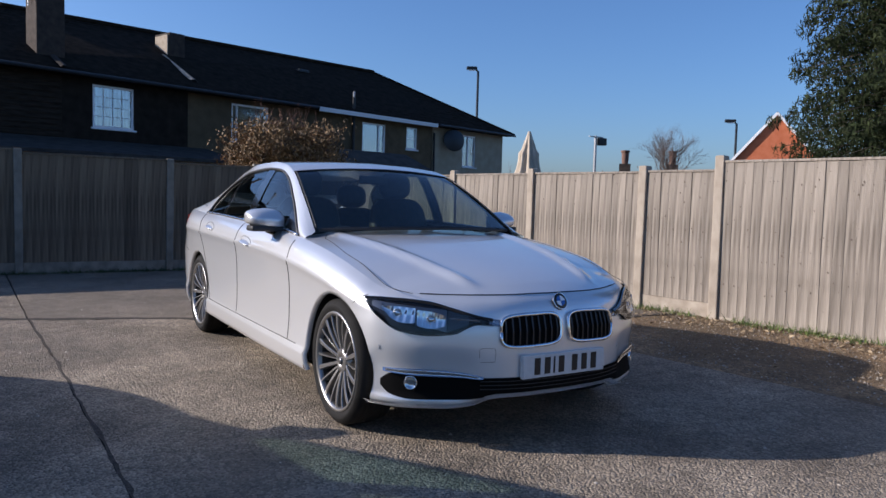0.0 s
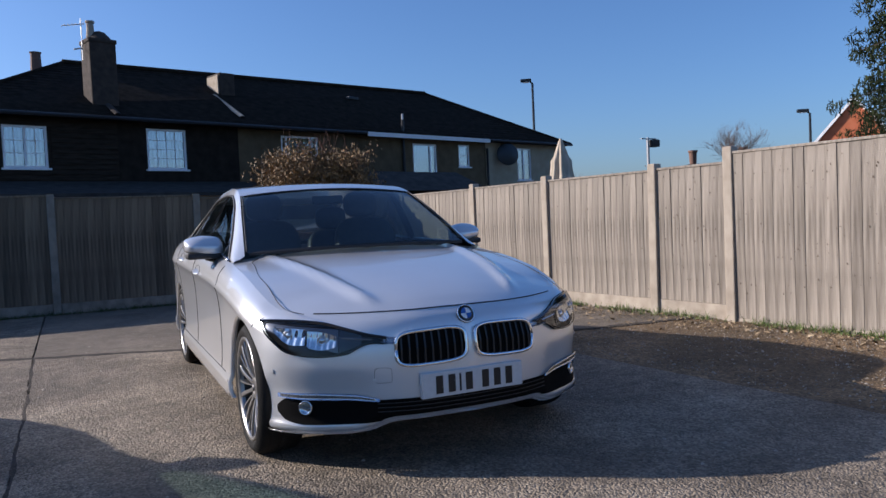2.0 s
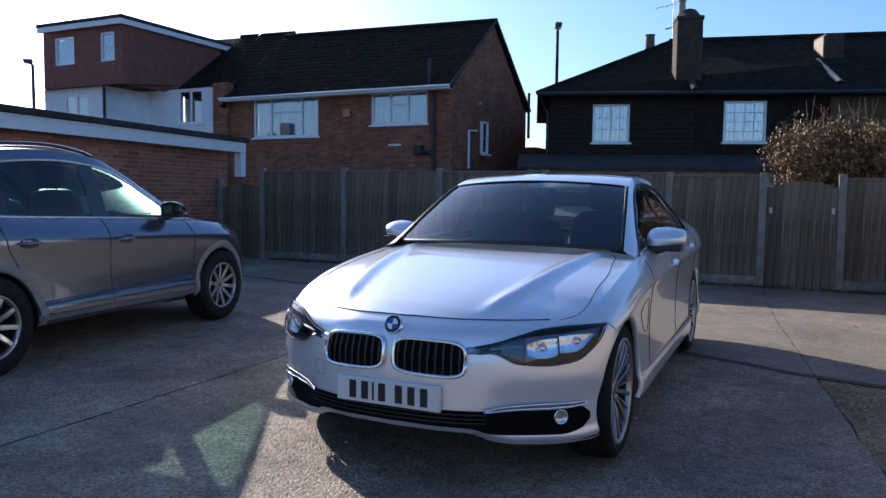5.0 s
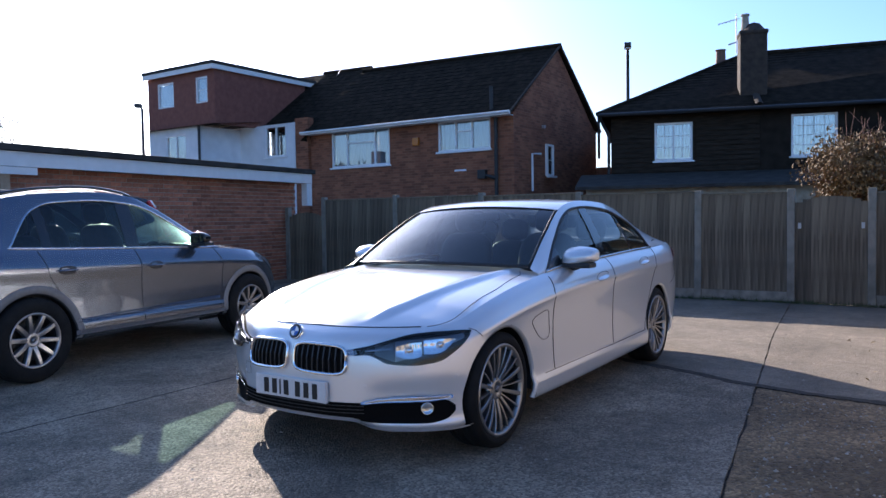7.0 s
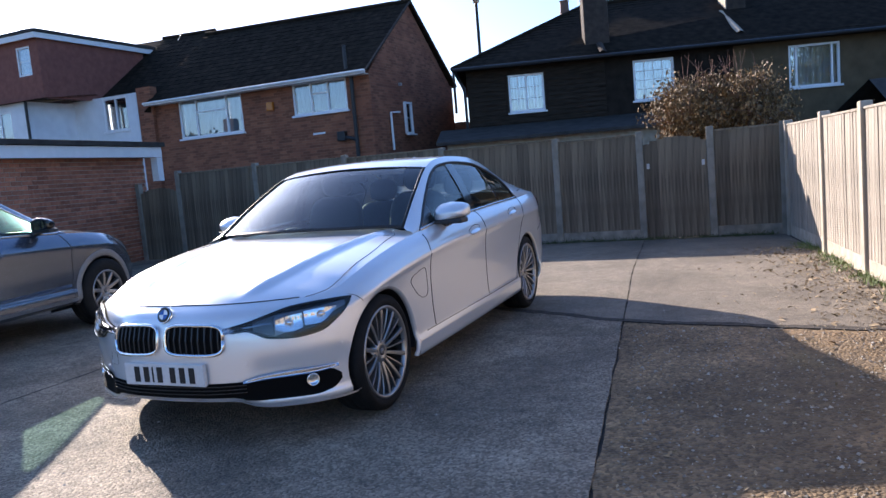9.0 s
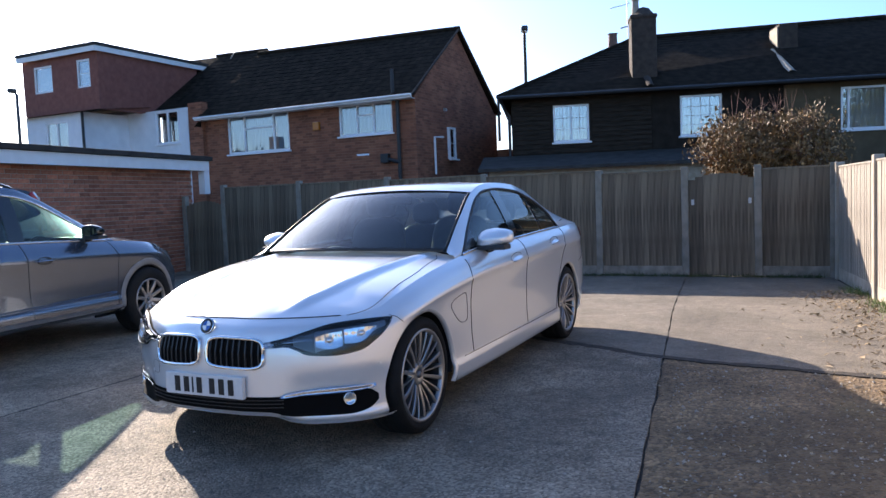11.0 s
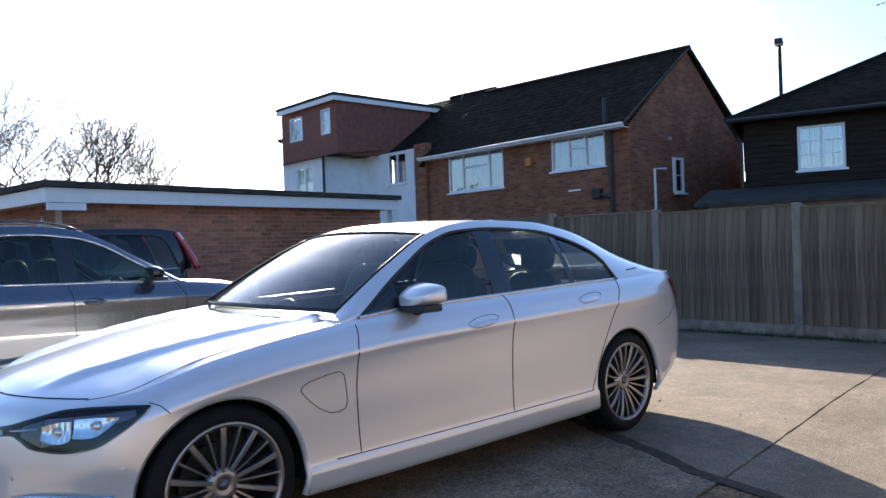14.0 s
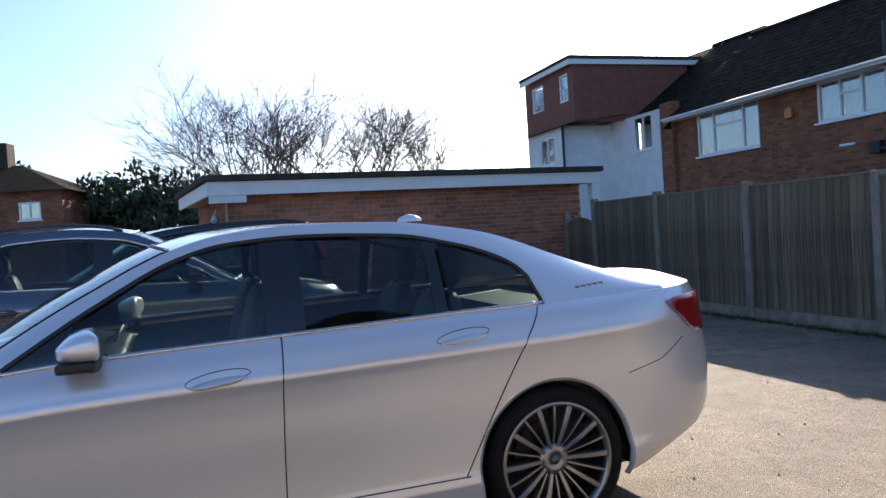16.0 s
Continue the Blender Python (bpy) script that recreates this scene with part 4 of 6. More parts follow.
        part("turn_reflector", ribbon(sh, [(.925, .676), (.985, .682)], [(.925, .645), (.985, .668)], .010, 10, 4, side), "lamp_grey", h, smooth=True)
        part("light_strip", tube([sh.at(.45 + .14 * k / 8, .606 + .010 * k / 8, .012, side) for k in range(9)], .0042, n=5), "satin", h)
        part("grille_blade", ribbon(sh, [(.352, .612), (.41, .618)], [(.352, .580), (.41, .590)], .012, 8, 2, side, .004), "satin", h, "satin metal blade", True)
        # lower intake, blade and fog lamp
        part("fog_surround", ribbon(sh, [(.42, .340), (.55, .352), (.78, .358), (.87, .350), (.92, .318)], [(.42, .246), (.52, .238), (.76, .236), (.87, .252), (.92, .29)], .003, 24, 6, side), "void", c, smooth=True)
        part("bumper_blade", ribbon(sh, [(.43, .350), (.56, .370), (.75, .379), (.90, .378)], [(.43, .336), (.56, .344), (.75, .348), (.90, .360)], .018, 20, 3, side, .012), "chrome", c, "bright bumper strip", True)
        p = sh.at(.765, .312, .004, side)
        n = sh.normal(.765)
        q = Vector((side * n.x, n.y, 0)).to_track_quat('X', 'Z').to_matrix().to_4x4()
        f = part("fog_lamp", lathe([(.032, 0), (.032, .010), (.028, .012), (.026, .006), (.012, .003), (0, .003)], 28, m=Matrix.Translation(p) @ q), "bowl", c, "round fog lamp", True)
        part("fog_lens", lathe([(.027, .010), (.016, .014), (0, .015)], 24, m=Matrix.Translation(p) @ q), "lens", f, smooth=True)
        for s, z in ((.45, .425), (.93, .47)):
            p = sh.at(s, z, .0015, side)
            n = sh.normal(s)
            q = Vector((side * n.x, n.y, 0)).to_track_quat('X', 'Z').to_matrix().to_4x4()
            part("parking_sensor", lathe([(.010, 0), (.010, .002), (0, .003)], 14, m=Matrix.Translation(p) @ q), "paint", c)
        part("front_splitter", ribbon(sh, [(.0, .258), (.36, .254), (.48, .220), (.60, .207), (.9, .205), (1.06, .207)], [(.0, .238), (.36, .234), (.48, .198), (.60, .186), (.9, .184), (1.06, .189)], .010, 30, 2, side, .012), "paint", c, smooth=True)
    part("lower_intake", ribbon(sh, [(-.44, .341), (0, .342), (.44, .341)], [(-.44, .247), (-.36, .264), (0, .268), (.36, .264), (.44, .247)], .003, 26, 4), "void", c, smooth=True)
    for z in (.288, .306, .324):
        part("intake_bar", tube([sh.at(s, z, .005) for s in [-.44 + .88 * k / 20 for k in range(21)]], .0028, n=4), "ink", c)
    part("tow_cover", tube(oval(sh, -.41, .447, .038, .033, 1, 5, .001) + oval(sh, -.41, .447, .038, .033, 1, 5, .001)[:1], .0008, n=4), "gap", c)
    pl = part("number_plate", bevelled(boxes((-.255, .255, -2.174, -2.150, .335, .446)), .003, 1), "plate", c, "white number plate with plain dark bars")
    x = -.196
    for w in (.05, .05, .014, .05, 0, .05, .05, .05):
        if w:
            part("plate_bar", boxes((x + min(.004, w * .1) + .004 * (w > .02), x + w - .004 - .004 * (w > .02), -2.1765, -2.1735, .351, .430)), "ink", pl)
            x += w + .011
        else:
            x += .022
    bp = sh.at(0, .682, .004)
    q = Vector((0, -1, .45)).to_track_quat('X', 'Z').to_matrix().to_4x4()
    bd = part("round_badge", lathe([(.041, 0), (.041, .008), (.037, .011), (0, .011)], 32, m=Matrix.Translation(bp) @ q), "ink", c, "round blue and white enamel badge", True)
    for k in range(4):
        bm = bmesh.new()
        vs = [bm.verts.new((.0125, 0, 0))] + [bm.verts.new((.0125, .026 * math.cos(a), .026 * math.sin(a))) for a in [math.pi / 2 * (k + i / 8) for i in range(9)]]
        for i in range(8):
            bm.faces.new((vs[0], vs[i + 1], vs[i + 2]))
        bmesh.ops.transform(bm, matrix=Matrix.Translation(bp) @ q, verts=bm.verts)
        part("badge_quarter", bm, "blue" if k % 2 else "white_enamel", bd)
    part("badge_ring", lathe([(.038, .010), (.041, .013), (.043, .009)], 32, m=Matrix.Translation(bp) @ q), "chrome", bd, smooth=True)
    # wipers, aerial fin
    for x0, x1 in ((-.55, .05), (0.0, .58)):
        part("wiper", tube([(x0, -.77, .968), ((x0 + x1) / 2, -.80, .975), (x1, -.80, .972)], .009, .006, n=5), "trim_black", c)
    bm = lathe([(.055, -.012), (.050, .006), (.032, .018), (.014, .026), (0, .028)], 20, 'z', m=Matrix.Translation((0, 1.06, 1.405)) @ Matrix.Diagonal((.38, 1.2, .9, 1)))
    part("aerial_fin", bm, "paint", c, smooth=True)
    return c


SUV = dict(
    name="sport_utility_car", paint="grey_paint", glass="green_glass", glass_rear="dark_glass", glass_side=("green_glass", "dark_glass", "dark_glass"),
    plan=[(0, -2.16, .25, .86), (.30, -2.14, .25, .86), (.55, -2.06, .25, .865), (.70, -1.95, .25, .87), (.80, -1.80, .26, .885), (.86, -1.60, .28, .92), (.89, -1.30, .29, .965), (.90, -1.0, .29, .99), (.905, -.4, .29, 1.02), (.905, .4, .29, 1.045), (.905, 1.0, .29, 1.065), (.90, 1.35, .30, 1.08), (.88, 1.70, .32, 1.09), (.83, 1.95, .33, 1.09), (.74, 2.10, .34, 1.09), (.55, 2.18, .34, 1.09), (.28, 2.22, .34, 1.09), (0, 2.225, .34, 1.09)],
    front=[(0, .12), (.08, .03), (.2, .0), (.5, .0), (.7, .03), (.9, .08), (1, .14)],
    side=[(0, .05), (.06, .0), (.17, .0), (.22, .015), (.42, .022), (.64, .014), (.76, .002), (.80, .0), (.86, .015), (.94, .05), (1, .09)],
    rear=[(0, .12), (.10, .03), (.25, .0), (.5, .02), (.8, .05), (1, .08)],
    blend=((.85, 1.40), (4.3, 4.8)), axles=(-1.30, 1.30), R=.345, arch=.385, track=.785, rim=.218, spokes=10, tyre_w=.235, pairs=False,
    cowl=-.80, deck=1.95, hood_mid=[(-2.02, .87), (-1.9, .91), (-1.6, .97), (-1.2, 1.02), (-.8, 1.05)], deck_mid=[(1.95, 1.10), (2.25, 1.10)],
    hood_crease=[(-2.05, .40), (-.8, .62)], crease_h=.012,
    rail_x=[(-.95, .76), (-.5, .69), (-.1, .62), (.5, .60), (1.2, .58), (1.8, .56), (2.08, .62)],
    rail_z=[(-.95, .98), (-.5, 1.24), (-.15, 1.44), (.1, 1.53), (.5, 1.565), (1.0, 1.54), (1.5, 1.465), (1.85, 1.35), (2.00, 1.22), (2.08, 1.10)],
    dlo=[(-.80, .99), (-.45, 1.20), (-.1, 1.395), (.12, 1.455), (.5, 1.485), (.95, 1.46), (1.15, 1.39), (1.30, 1.25), (1.44, 1.07)],
    cuts=[.22, 1.10], pillar_w=(.16, .09), tumble=.02, roof=(.0, 1.80), ws=-.88, rw=2.05, bow=(.12, .06), crown=.035,
    seat_z=.62, seat_y=-.15, mirror=(.93, -.50, 1.10), cladding="grey_plastic", arch_paint="trim_black", seal="satin", mirror_paint="gloss_black")


def suv(m):
    c, sh, sp = car(SUV, m, "dark grey sport utility car with pale alloy wheels")
    ys = sh.sy
    for side in (1, -1):
        for pts in ([(-.80, .99), (-.86, .85), (-.86, .6), (-.82, .36)], [(.24, 1.03), (.22, .8), (.20, .36)], [(1.22, 1.06), (1.16, .85), (1.0, .62), (.92, .36)], [(-.88, .43), (0, .44), (.93, .45)]):
            part("door_gap", line_on(sh, [(ys(y), z) for y, z in pts], side, .0035), "gap", c)
        part("sill_strip", ribbon(sh, [(ys(-.85), .36), (ys(.95), .375)], [(ys(-.85), .325), (ys(.95), .335)], .012, 20, 2, side, .01), "grey_plastic", c, "pale grey sill strip", True)
        part("door_moulding", ribbon(sh, [(ys(-.80), .50), (ys(.92), .47)], [(ys(-.80), .475), (ys(.92), .44)], .014, 24, 3, side, .01), "grey_paint", c, smooth=True)
        for y, z in ((.05, .875), (1.0, .890)):
            s = ys(y)
            cup = oval(sh, s, z, .085, .036, side, 2.2, .0015)
            bm = bmesh.new()
            bm.faces.new([bm.verts.new(p) for p in cup])
            hd = part("door_handle", grid(lambda u, v: sh.at(s + .115 * (2 * u - 1), z + .026 * (v - .5) * (1 - (2 * u - 1) ** 4), .006 + .034 * math.sin(math.pi * v) * min(1, 6 * u * (1 - u)), side), 16, 8), "grey_paint", c, smooth=True)
            part("handle_cup", bm, "trim_black", hd, "dark handle recess")
        h = part("headlamp", ribbon(sh, [(.45, .78), (.8, .83), (1.12, .87)], [(.45, .70), (.8, .71), (1.12, .85)], .006, 20, 6, side), "alloy_dark", c, "headlamp", True)
        part("headlamp_cover", ribbon(sh, [(.45, .78), (.8, .83), (1.12, .87)], [(.45, .70), (.8, .71), (1.12, .85)], .02, 20, 6, side), "lens", h, smooth=True)
        part("tail_lamp", ribbon(sh, [(ys(1.72), 1.03), (ys(2.05), 1.04), (sh.S - .4, 1.03)], [(ys(1.72), .99), (ys(1.9), .88), (sh.S - .4, .9)], .01, 16, 5, side, .01), "red_lens", c, "red tail lamp", True)
        rz = curve(SUV["rail_z"])
        pts = [(side * .575, y, rz(y) + .012 + .03 * math.sin(math.pi * min(1, max(0, (y - .05) / 1.65))) ** .5) for y in [0.05 + 1.65 * k / 20 for k in range(21)]]
        part("roof_rail", tube(pts, .016, n=6), "gloss_black", c, smooth=True)
    part("front_grille", ribbon(sh, [(-.36, .80), (.36, .80)], [(-.36, .45), (.36, .45)], .006, 16, 6), "ink", c, smooth=True)
    part("roof_aerial", tube([(0, 1.72, 1.60), (0, 1.80, 1.66), (0, 1.92, 1.78)], .007, .003), "trim_black", c)
    return c


MPV = dict(SUV, name="estate_car", paint="black_paint", glass="dark_glass", glass_side=("dark_glass", "dark_glass", "dark_glass"), cladding=None, arch_paint="black_paint", seal="trim_black", mirror_paint="black_paint",
    rail_x=[(-.95, .76), (-.5, .70), (-.1, .66), (.5, .65), (1.2, .64), (1.9, .63), (2.16, .66)],
    rail_z=[(-.95, .98), (-.5, 1.26), (-.15, 1.47), (.1, 1.57), (.5, 1.62), (1.0, 1.64), (1.6, 1.64), (1.92, 1.60), (2.08, 1.35), (2.16, 1.10)],
    dlo=[(-.80, .99), (-.45, 1.22), (-.1, 1.42), (.12, 1.49), (.5, 1.54), (1.0, 1.56), (1.6, 1.55), (1.75, 1.50), (1.95, 1.07)], roof=(.0, 1.90), rw=2.12)


def estate(m):
    c, sh, sp = car(MPV, m, "black estate car with tall red tail lamps")
    for side in (1, -1):
        pts = [(side * (.655 - .0 + .13 * (1 - k / 10)), 2.17 - .23 * (k / 10) ** 1.3, 1.08 + .50 * k / 10) for k in range(11)]
        bm = tube(pts, .050, .032, n=8)
        part("tail_lamp", bm, "red_lens", c, "tall red tail lamp", True)
        part("tail_lamp_clear", tube([Vector(pts[8]) + Vector((side * .022, .018, 0)), Vector(pts[10]) + Vector((side * .016, .014, 0))], .022, n=6), "white_enamel", c, smooth=True)
    return c


saloon(pose(0.02, 0.0, 0.0, 0, 0, 0.4))
suv(pose(-4.19, -0.70, 0.0, 0, 0, 188.2))
estate(pose(-6.85, -0.62, 0.0, 0, 0, 0))

# ---- ground ----
rng = random.Random(4)
gb = bmesh.new()
for xs in ((-900, -9.2, 5.2, 900),):
    ys_ = (-900, -12, 7.0, 900)
    vv = [[gb.verts.new((x, y, -0.06)) for y in ys_] for x in xs]
    for i in range(3):
        for j in range(3):
            gb.faces.new((vv[i][j], vv[i + 1][j], vv[i + 1][j + 1], vv[i][j + 1]))
tagged(part("ground", gb, "far_ground"), "bare earth and tarmac round the yard", "ground", kind="structure")


def slab(name, poly, material, label, z=0.0, ragged=(), rough=0.005):
    """A cast slab with crumbled edges, a little lower than its middle at the joints."""
    rr = random.Random(len(poly) * 7 + int(poly[0][0] * 10))
    pts = []
    for e_i, (a, b) in enumerate(zip(poly, poly[1:] + poly[:1])):
        amp = (0.017 if len(ragged) < 8 else 0.008) if e_i in ragged else rough
        n = max(2, int(math.dist(a, b) / 0.06))
        d = Vector((b[0] - a[0], b[1] - a[1])).normalized()
        for k in range(n):
            t = k / n
            w = amp * (noise.noise((a[0] + (b[0] - a[0]) * t * 3.1, a[1] + (b[1] - a[1]) * t * 3.1, 3.3)) * 2 + rr.uniform(-.5, .5))
            pts.append(Vector((a[0] + (b[0] - a[0]) * t - d.y * w, a[1] + (b[1] - a[1]) * t + d.x * w, z)))
    bm = bmesh.new()
    vs = [bm.verts.new(p) for p in pts]
    f = bm.faces.new(vs)
    if f.normal.z < 0:
        f.normal_flip()
    r = bmesh.ops.extrude_face_region(bm, geom=[f])
    bmesh.ops.translate(bm, verts=[v for v in r["geom"] if isinstance(v, bmesh.types.BMVert)], vec=(0, 0, -0.055))
    bmesh.ops.recalc_face_normals(bm, faces=bm.faces[:])
    bmesh.ops.triangulate(bm, faces=[q for q in bm.faces if len(q.verts) > 4])
    return tagged(part(name, bm, material), label, "pavement", kind="structure")


G = 0.0015
slab("pavement_west", [(-9.0, 6.95), (-9.0, -12), (-1.87, -12), (-1.88, -1.85), (-1.96, .5), (-2.065, 2.52), (-2.205, 6.95)], "slab", "worn pale concrete slab with stains and exposed pebbles")
slab("pavement_front", [(-1.86 + G, -12), (2.91, -12), (2.16, -2.2), (1.79, .80), (.65, 1.29), (-.9, 2.115), (-2.04 + G, 2.50), (-1.95 + G, .5), (-1.87 + G, -1.85)], "slab", "worn pale concrete slab with a crumbled far edge", 0.0, (3, 4, 5))
slab("pavement_back", [(-2.05 + G, 2.535), (-.9, 2.15), (.65, 1.325), (1.785, .835), (1.46, 3.5), (1.15, 6.95), (-2.18 + G, 6.95)], "slab_buff", "smooth buff concrete slab before the wooden fence", 0.0, (0, 1, 2))
slab("pavement_corner", [(1.795, .86), (3.95, .56), (3.05, 6.95), (1.157, 6.95), (1.467, 3.5)], "slab_buff", "smooth buff concrete slab in the fence corner", -0.004, (0,))
slab("dirt_strip", [(1.80, .815), (2.168, -2.2), (2.918, -12), (5.9, -12), (4.25, 0), (3.95, .50)], "slab_dark", "dark gritty broken concrete strip beside the fence", -0.006, (5,), 0.008)
slab("joint_dirt", [(-1.854, -12), (-1.862, -1.85), (-1.946, .5), (-2.04, 2.50), (-2.055, 2.51), (-1.958, .5), (-1.875, -1.85), (-1.867, -12)], "soil", "dark dirt packed into the slab joint", 0.0015, range(8))
CRACK = [(-6.0, 3.9), (-4.2, 3.42), (-2.62, 2.81), (-2.06, 2.54), (-1.4, 2.325), (-.86, 2.11), (.65, 1.308), (1.0, 1.17), (1.79, .838), (2.7, .70), (3.9, .53)]
slab("crack_dirt", [(x, y + .045) for x, y in CRACK] + [(x, y - .045) for x, y in CRACK[::-1]], "soil", "dark dirt filling the crumbled crack across the yard", 0.0022, (), .026)
tagged(part("soil_bed", boxes((-9.2, 5.9, -12.2, 7.0, -0.07, -0.016)), "soil"), "dark soil showing in the slab joints", "ground", kind="structure")


def scatter(name, material, n, place, make, label, category):
    bm = bmesh.new()
    for _ in range(n):
        make(bm, place())
    return tagged(part(name, bm, material), label, category, kind="stuff")


def pebble(bm, p):
    r = rng.uniform(0.006, 0.02) * p[3]
    o = Vector(p[:3])
    vs = [bm.verts.new(o + Vector((r * a * rng.uniform(.6, 1.3), r * b * rng.uniform(.6, 1.3), r * c * .7))) for a, b, c in ((1, 0, 0), (-1, 0, 0), (0, 1, 0), (0, -1, 0), (0, 0, 1.2))]
    for i, j in ((0, 2), (2, 1), (1, 3), (3, 0)):
        bm.faces.new((vs[i], vs[j], vs[4]))


def leaf_bit(bm, p):
    r = rng.uniform(0.012, 0.035) * p[3]
    m = pose(p[0], p[1], p[2] + .004, rng.uniform(-35, 35), rng.uniform(-35, 35), rng.uniform(0, 360))
    vs = [bm.verts.new(m @ Vector(q)) for q in ((-r, 0, 0), (0, -r * .45, 0.004), (r, 0, 0), (0, r * .45, 0.004))]
    bm.faces.new(vs)


def fence_x(y):
    return 4.12 - 0.1435 * y


def strip():
    y = rng.uniform(-6, .6)
    x0 = 1.9 + max(0, -(y - .8)) * .115
    return (rng.uniform(x0, fence_x(y) - .05), y, -0.004, rng.choice((.25, .35, .5, .7)))


def all_over():
    return (rng.uniform(-2.5, 4.0), rng.uniform(-5.2, 4.5), 0.0, rng.choice((.3, .4, .6)))


def by_fence():
    y = rng.uniform(-6, 5)
    return (fence_x(y) - abs(rng.gauss(0, .42)) - .03, y, 0.0, rng.choice((.35, .5, .8, 1.1)))


scatter("loose_gravel", "stone", 5200, strip, pebble, "loose pebbles and grit on broken concrete", "gravel")
scatter("yard_grit", "stone", 1500, all_over, pebble, "scattered small grit on concrete", "gravel")
scatter("leaf_litter", "litter", 4200, by_fence, leaf_bit, "dry brown leaves along the fence foot", "leaves")
scatter("strip_litter", "litter", 1400, strip, leaf_bit, "dry leaf bits on broken concrete", "leaves")


def blade(bm, p):
    for _ in range(5):
        a, h = rng.uniform(0, 6.28), rng.uniform(.02, .085) * p[3]
        w = .004
        o = Vector((p[0] + rng.gauss(0, .02), p[1] + rng.gauss(0, .03), p[2]))
        d = Vector((math.cos(a), math.sin(a), 0))
        t = o + d * h * rng.uniform(.2, .9) + Vector((0, 0, h))
        vs = [bm.verts.new(o + d.orthogonal() * w), bm.verts.new(o - d.orthogonal() * w), bm.verts.new(t)]
        bm.faces.new(vs)


def grassy():
    while True:
        y = rng.uniform(-6.0, 5.2)
        if noise.noise((y * 1.3, 2.2, 0)) > -.05 or rng.random() < .2:
            return (fence_x(y) - abs(rng.gauss(0, .09)) - .03, y, 0.0, rng.choice((.5, .8, 1.2)))


scatter("fence_grass", "grass", 750, grassy, blade, "green grass and moss tufts along the fence foot", "grass")



def north_foot():
    return (rng.uniform(-7.5, 3.0), 6.43 - abs(rng.gauss(0, .05)), 0.0, rng.choice((.4, .6, .9)))


scatter("north_moss", "moss", 1300, north_foot, blade, "dark moss and weeds along the shaded fence foot", "moss")

# ---- fences ----
def fence(name, posts, height, mats, label, base=0.0, gates=(), lead=0.15, buried=99):
    """Concrete posts, gravel boards, lapped upright boards on rails, with a capping strip. posts: (x, y) along the line."""
    bmat, cmat = mats
    fr = random.Random(len(name))
    f = thing(name, label, "fence", kind="structure")
    post_src = board_src = None
    for i, (x, y) in enumerate(posts):
        nx, ny = posts[min(i + 1, len(posts) - 1)]
        px, py = posts[max(i - 1, 0)]
        a = math.degrees(math.atan2(ny - py, nx - px))
        h = height(i)
        if post_src is None:
            bm = boxes((-.05, .05, -.055, .055, -.05, 1.0))
            top = [v for v in bm.verts if v.co.z > .9]
            bevelled(bm, .012, 2)
            post_src = part("post", bm, cmat, f, "square cast concrete post")
            post_src.matrix_basis = pose(x, y, base, 0, 0, a) @ Matrix.Diagonal((1, 1, h + .055, 1))
        else:
            again("post", post_src, f, pose(x, y, base, fr.uniform(-.4, .4), fr.uniform(-.4, .4), a) @ Matrix.Diagonal((1, 1, h + .055, 1)))
        if i == len(posts) - 1:
            break
        L = math.dist((x, y), (nx, ny))
        m = pose(x, y, base, 0, 0, math.degrees(math.atan2(ny - y, nx - x)))
        gate = i in gates
        zb = .005 if gate else lead if i < buried else .03
        if not gate:
            bm = bevelled(boxes((.05, L - .05, -.022, .022, -.03, lead if i < buried else .03)), .006, 1)
            part("gravel_board", bm, cmat, f, "cast concrete gravel board", loc=m)
        n = max(3, round((L - .1) / .098))
        w = (L - .1) / n
        hb = h - zb - (.06 if gate else .02)
        for k in range(n):
            if board_src is None:
                bm = bmesh.new()
                vs = [bm.verts.new((xx, yy, zz)) for zz in (0, 1) for xx, yy in ((-.055, -.0085), (.055, -.0115), (.055, .004), (-.055, .004))]
                for q in ((0, 1, 5, 4), (1, 2, 6, 5), (2, 3, 7, 6), (3, 0, 4, 7), (0, 3, 2, 1), (4, 5, 6, 7)):
                    bm.faces.new([vs[t] for t in q])
                bm.normal_update()
                board_src = part("board", bm, bmat, f)
                ob = board_src
            else:
                ob = again("board", board_src, f, Matrix.Identity(4))
            cut = -.10 * abs((k + .5) / n - .5) ** 2 * 4 if gate else 0
            ob.matrix_basis = m @ pose(.05 + w * (k + .5), -.012 - fr.uniform(0, .0025), zb, fr.uniform(-.15, .15), fr.uniform(-.3, .3), fr.uniform(-.6, .6)) @ Matrix.Diagonal((w / .098 * 1.0, 1, hb + cut + fr.uniform(-.004, .004), 1))
        for z in (zb + .18, (zb + h) / 2, h - .2):
            part("rail", boxes((.05, L - .05, .002, .045, z - .03, z + .03)), bmat, f, loc=m)
        if not gate:
            part("capping", bevelled(boxes((.04, L - .04, -.034, .03, h - .022, h + .004)), .004, 1), bmat, f, loc=m)
    return f


side_y = [6.37, 4.35, 2.8, 1.10, .17, -1.6, -3.35, -5.2, -7.05, -8.9, -10.75]
fence("fence_east", [(fence_x(y), y) for y in side_y], lambda i: (1.515, 1.525, 1.53, 1.54, 1.63, 1.64)[min(i, 5)], ("board", "concrete"), "sunlit weathered closeboard fence with concrete posts and gravel boards", buried=4)
back_x = [-8.75, -7.7, -5.83, -3.9, -2.02, -.10, 1.19, 2.19, 3.14]
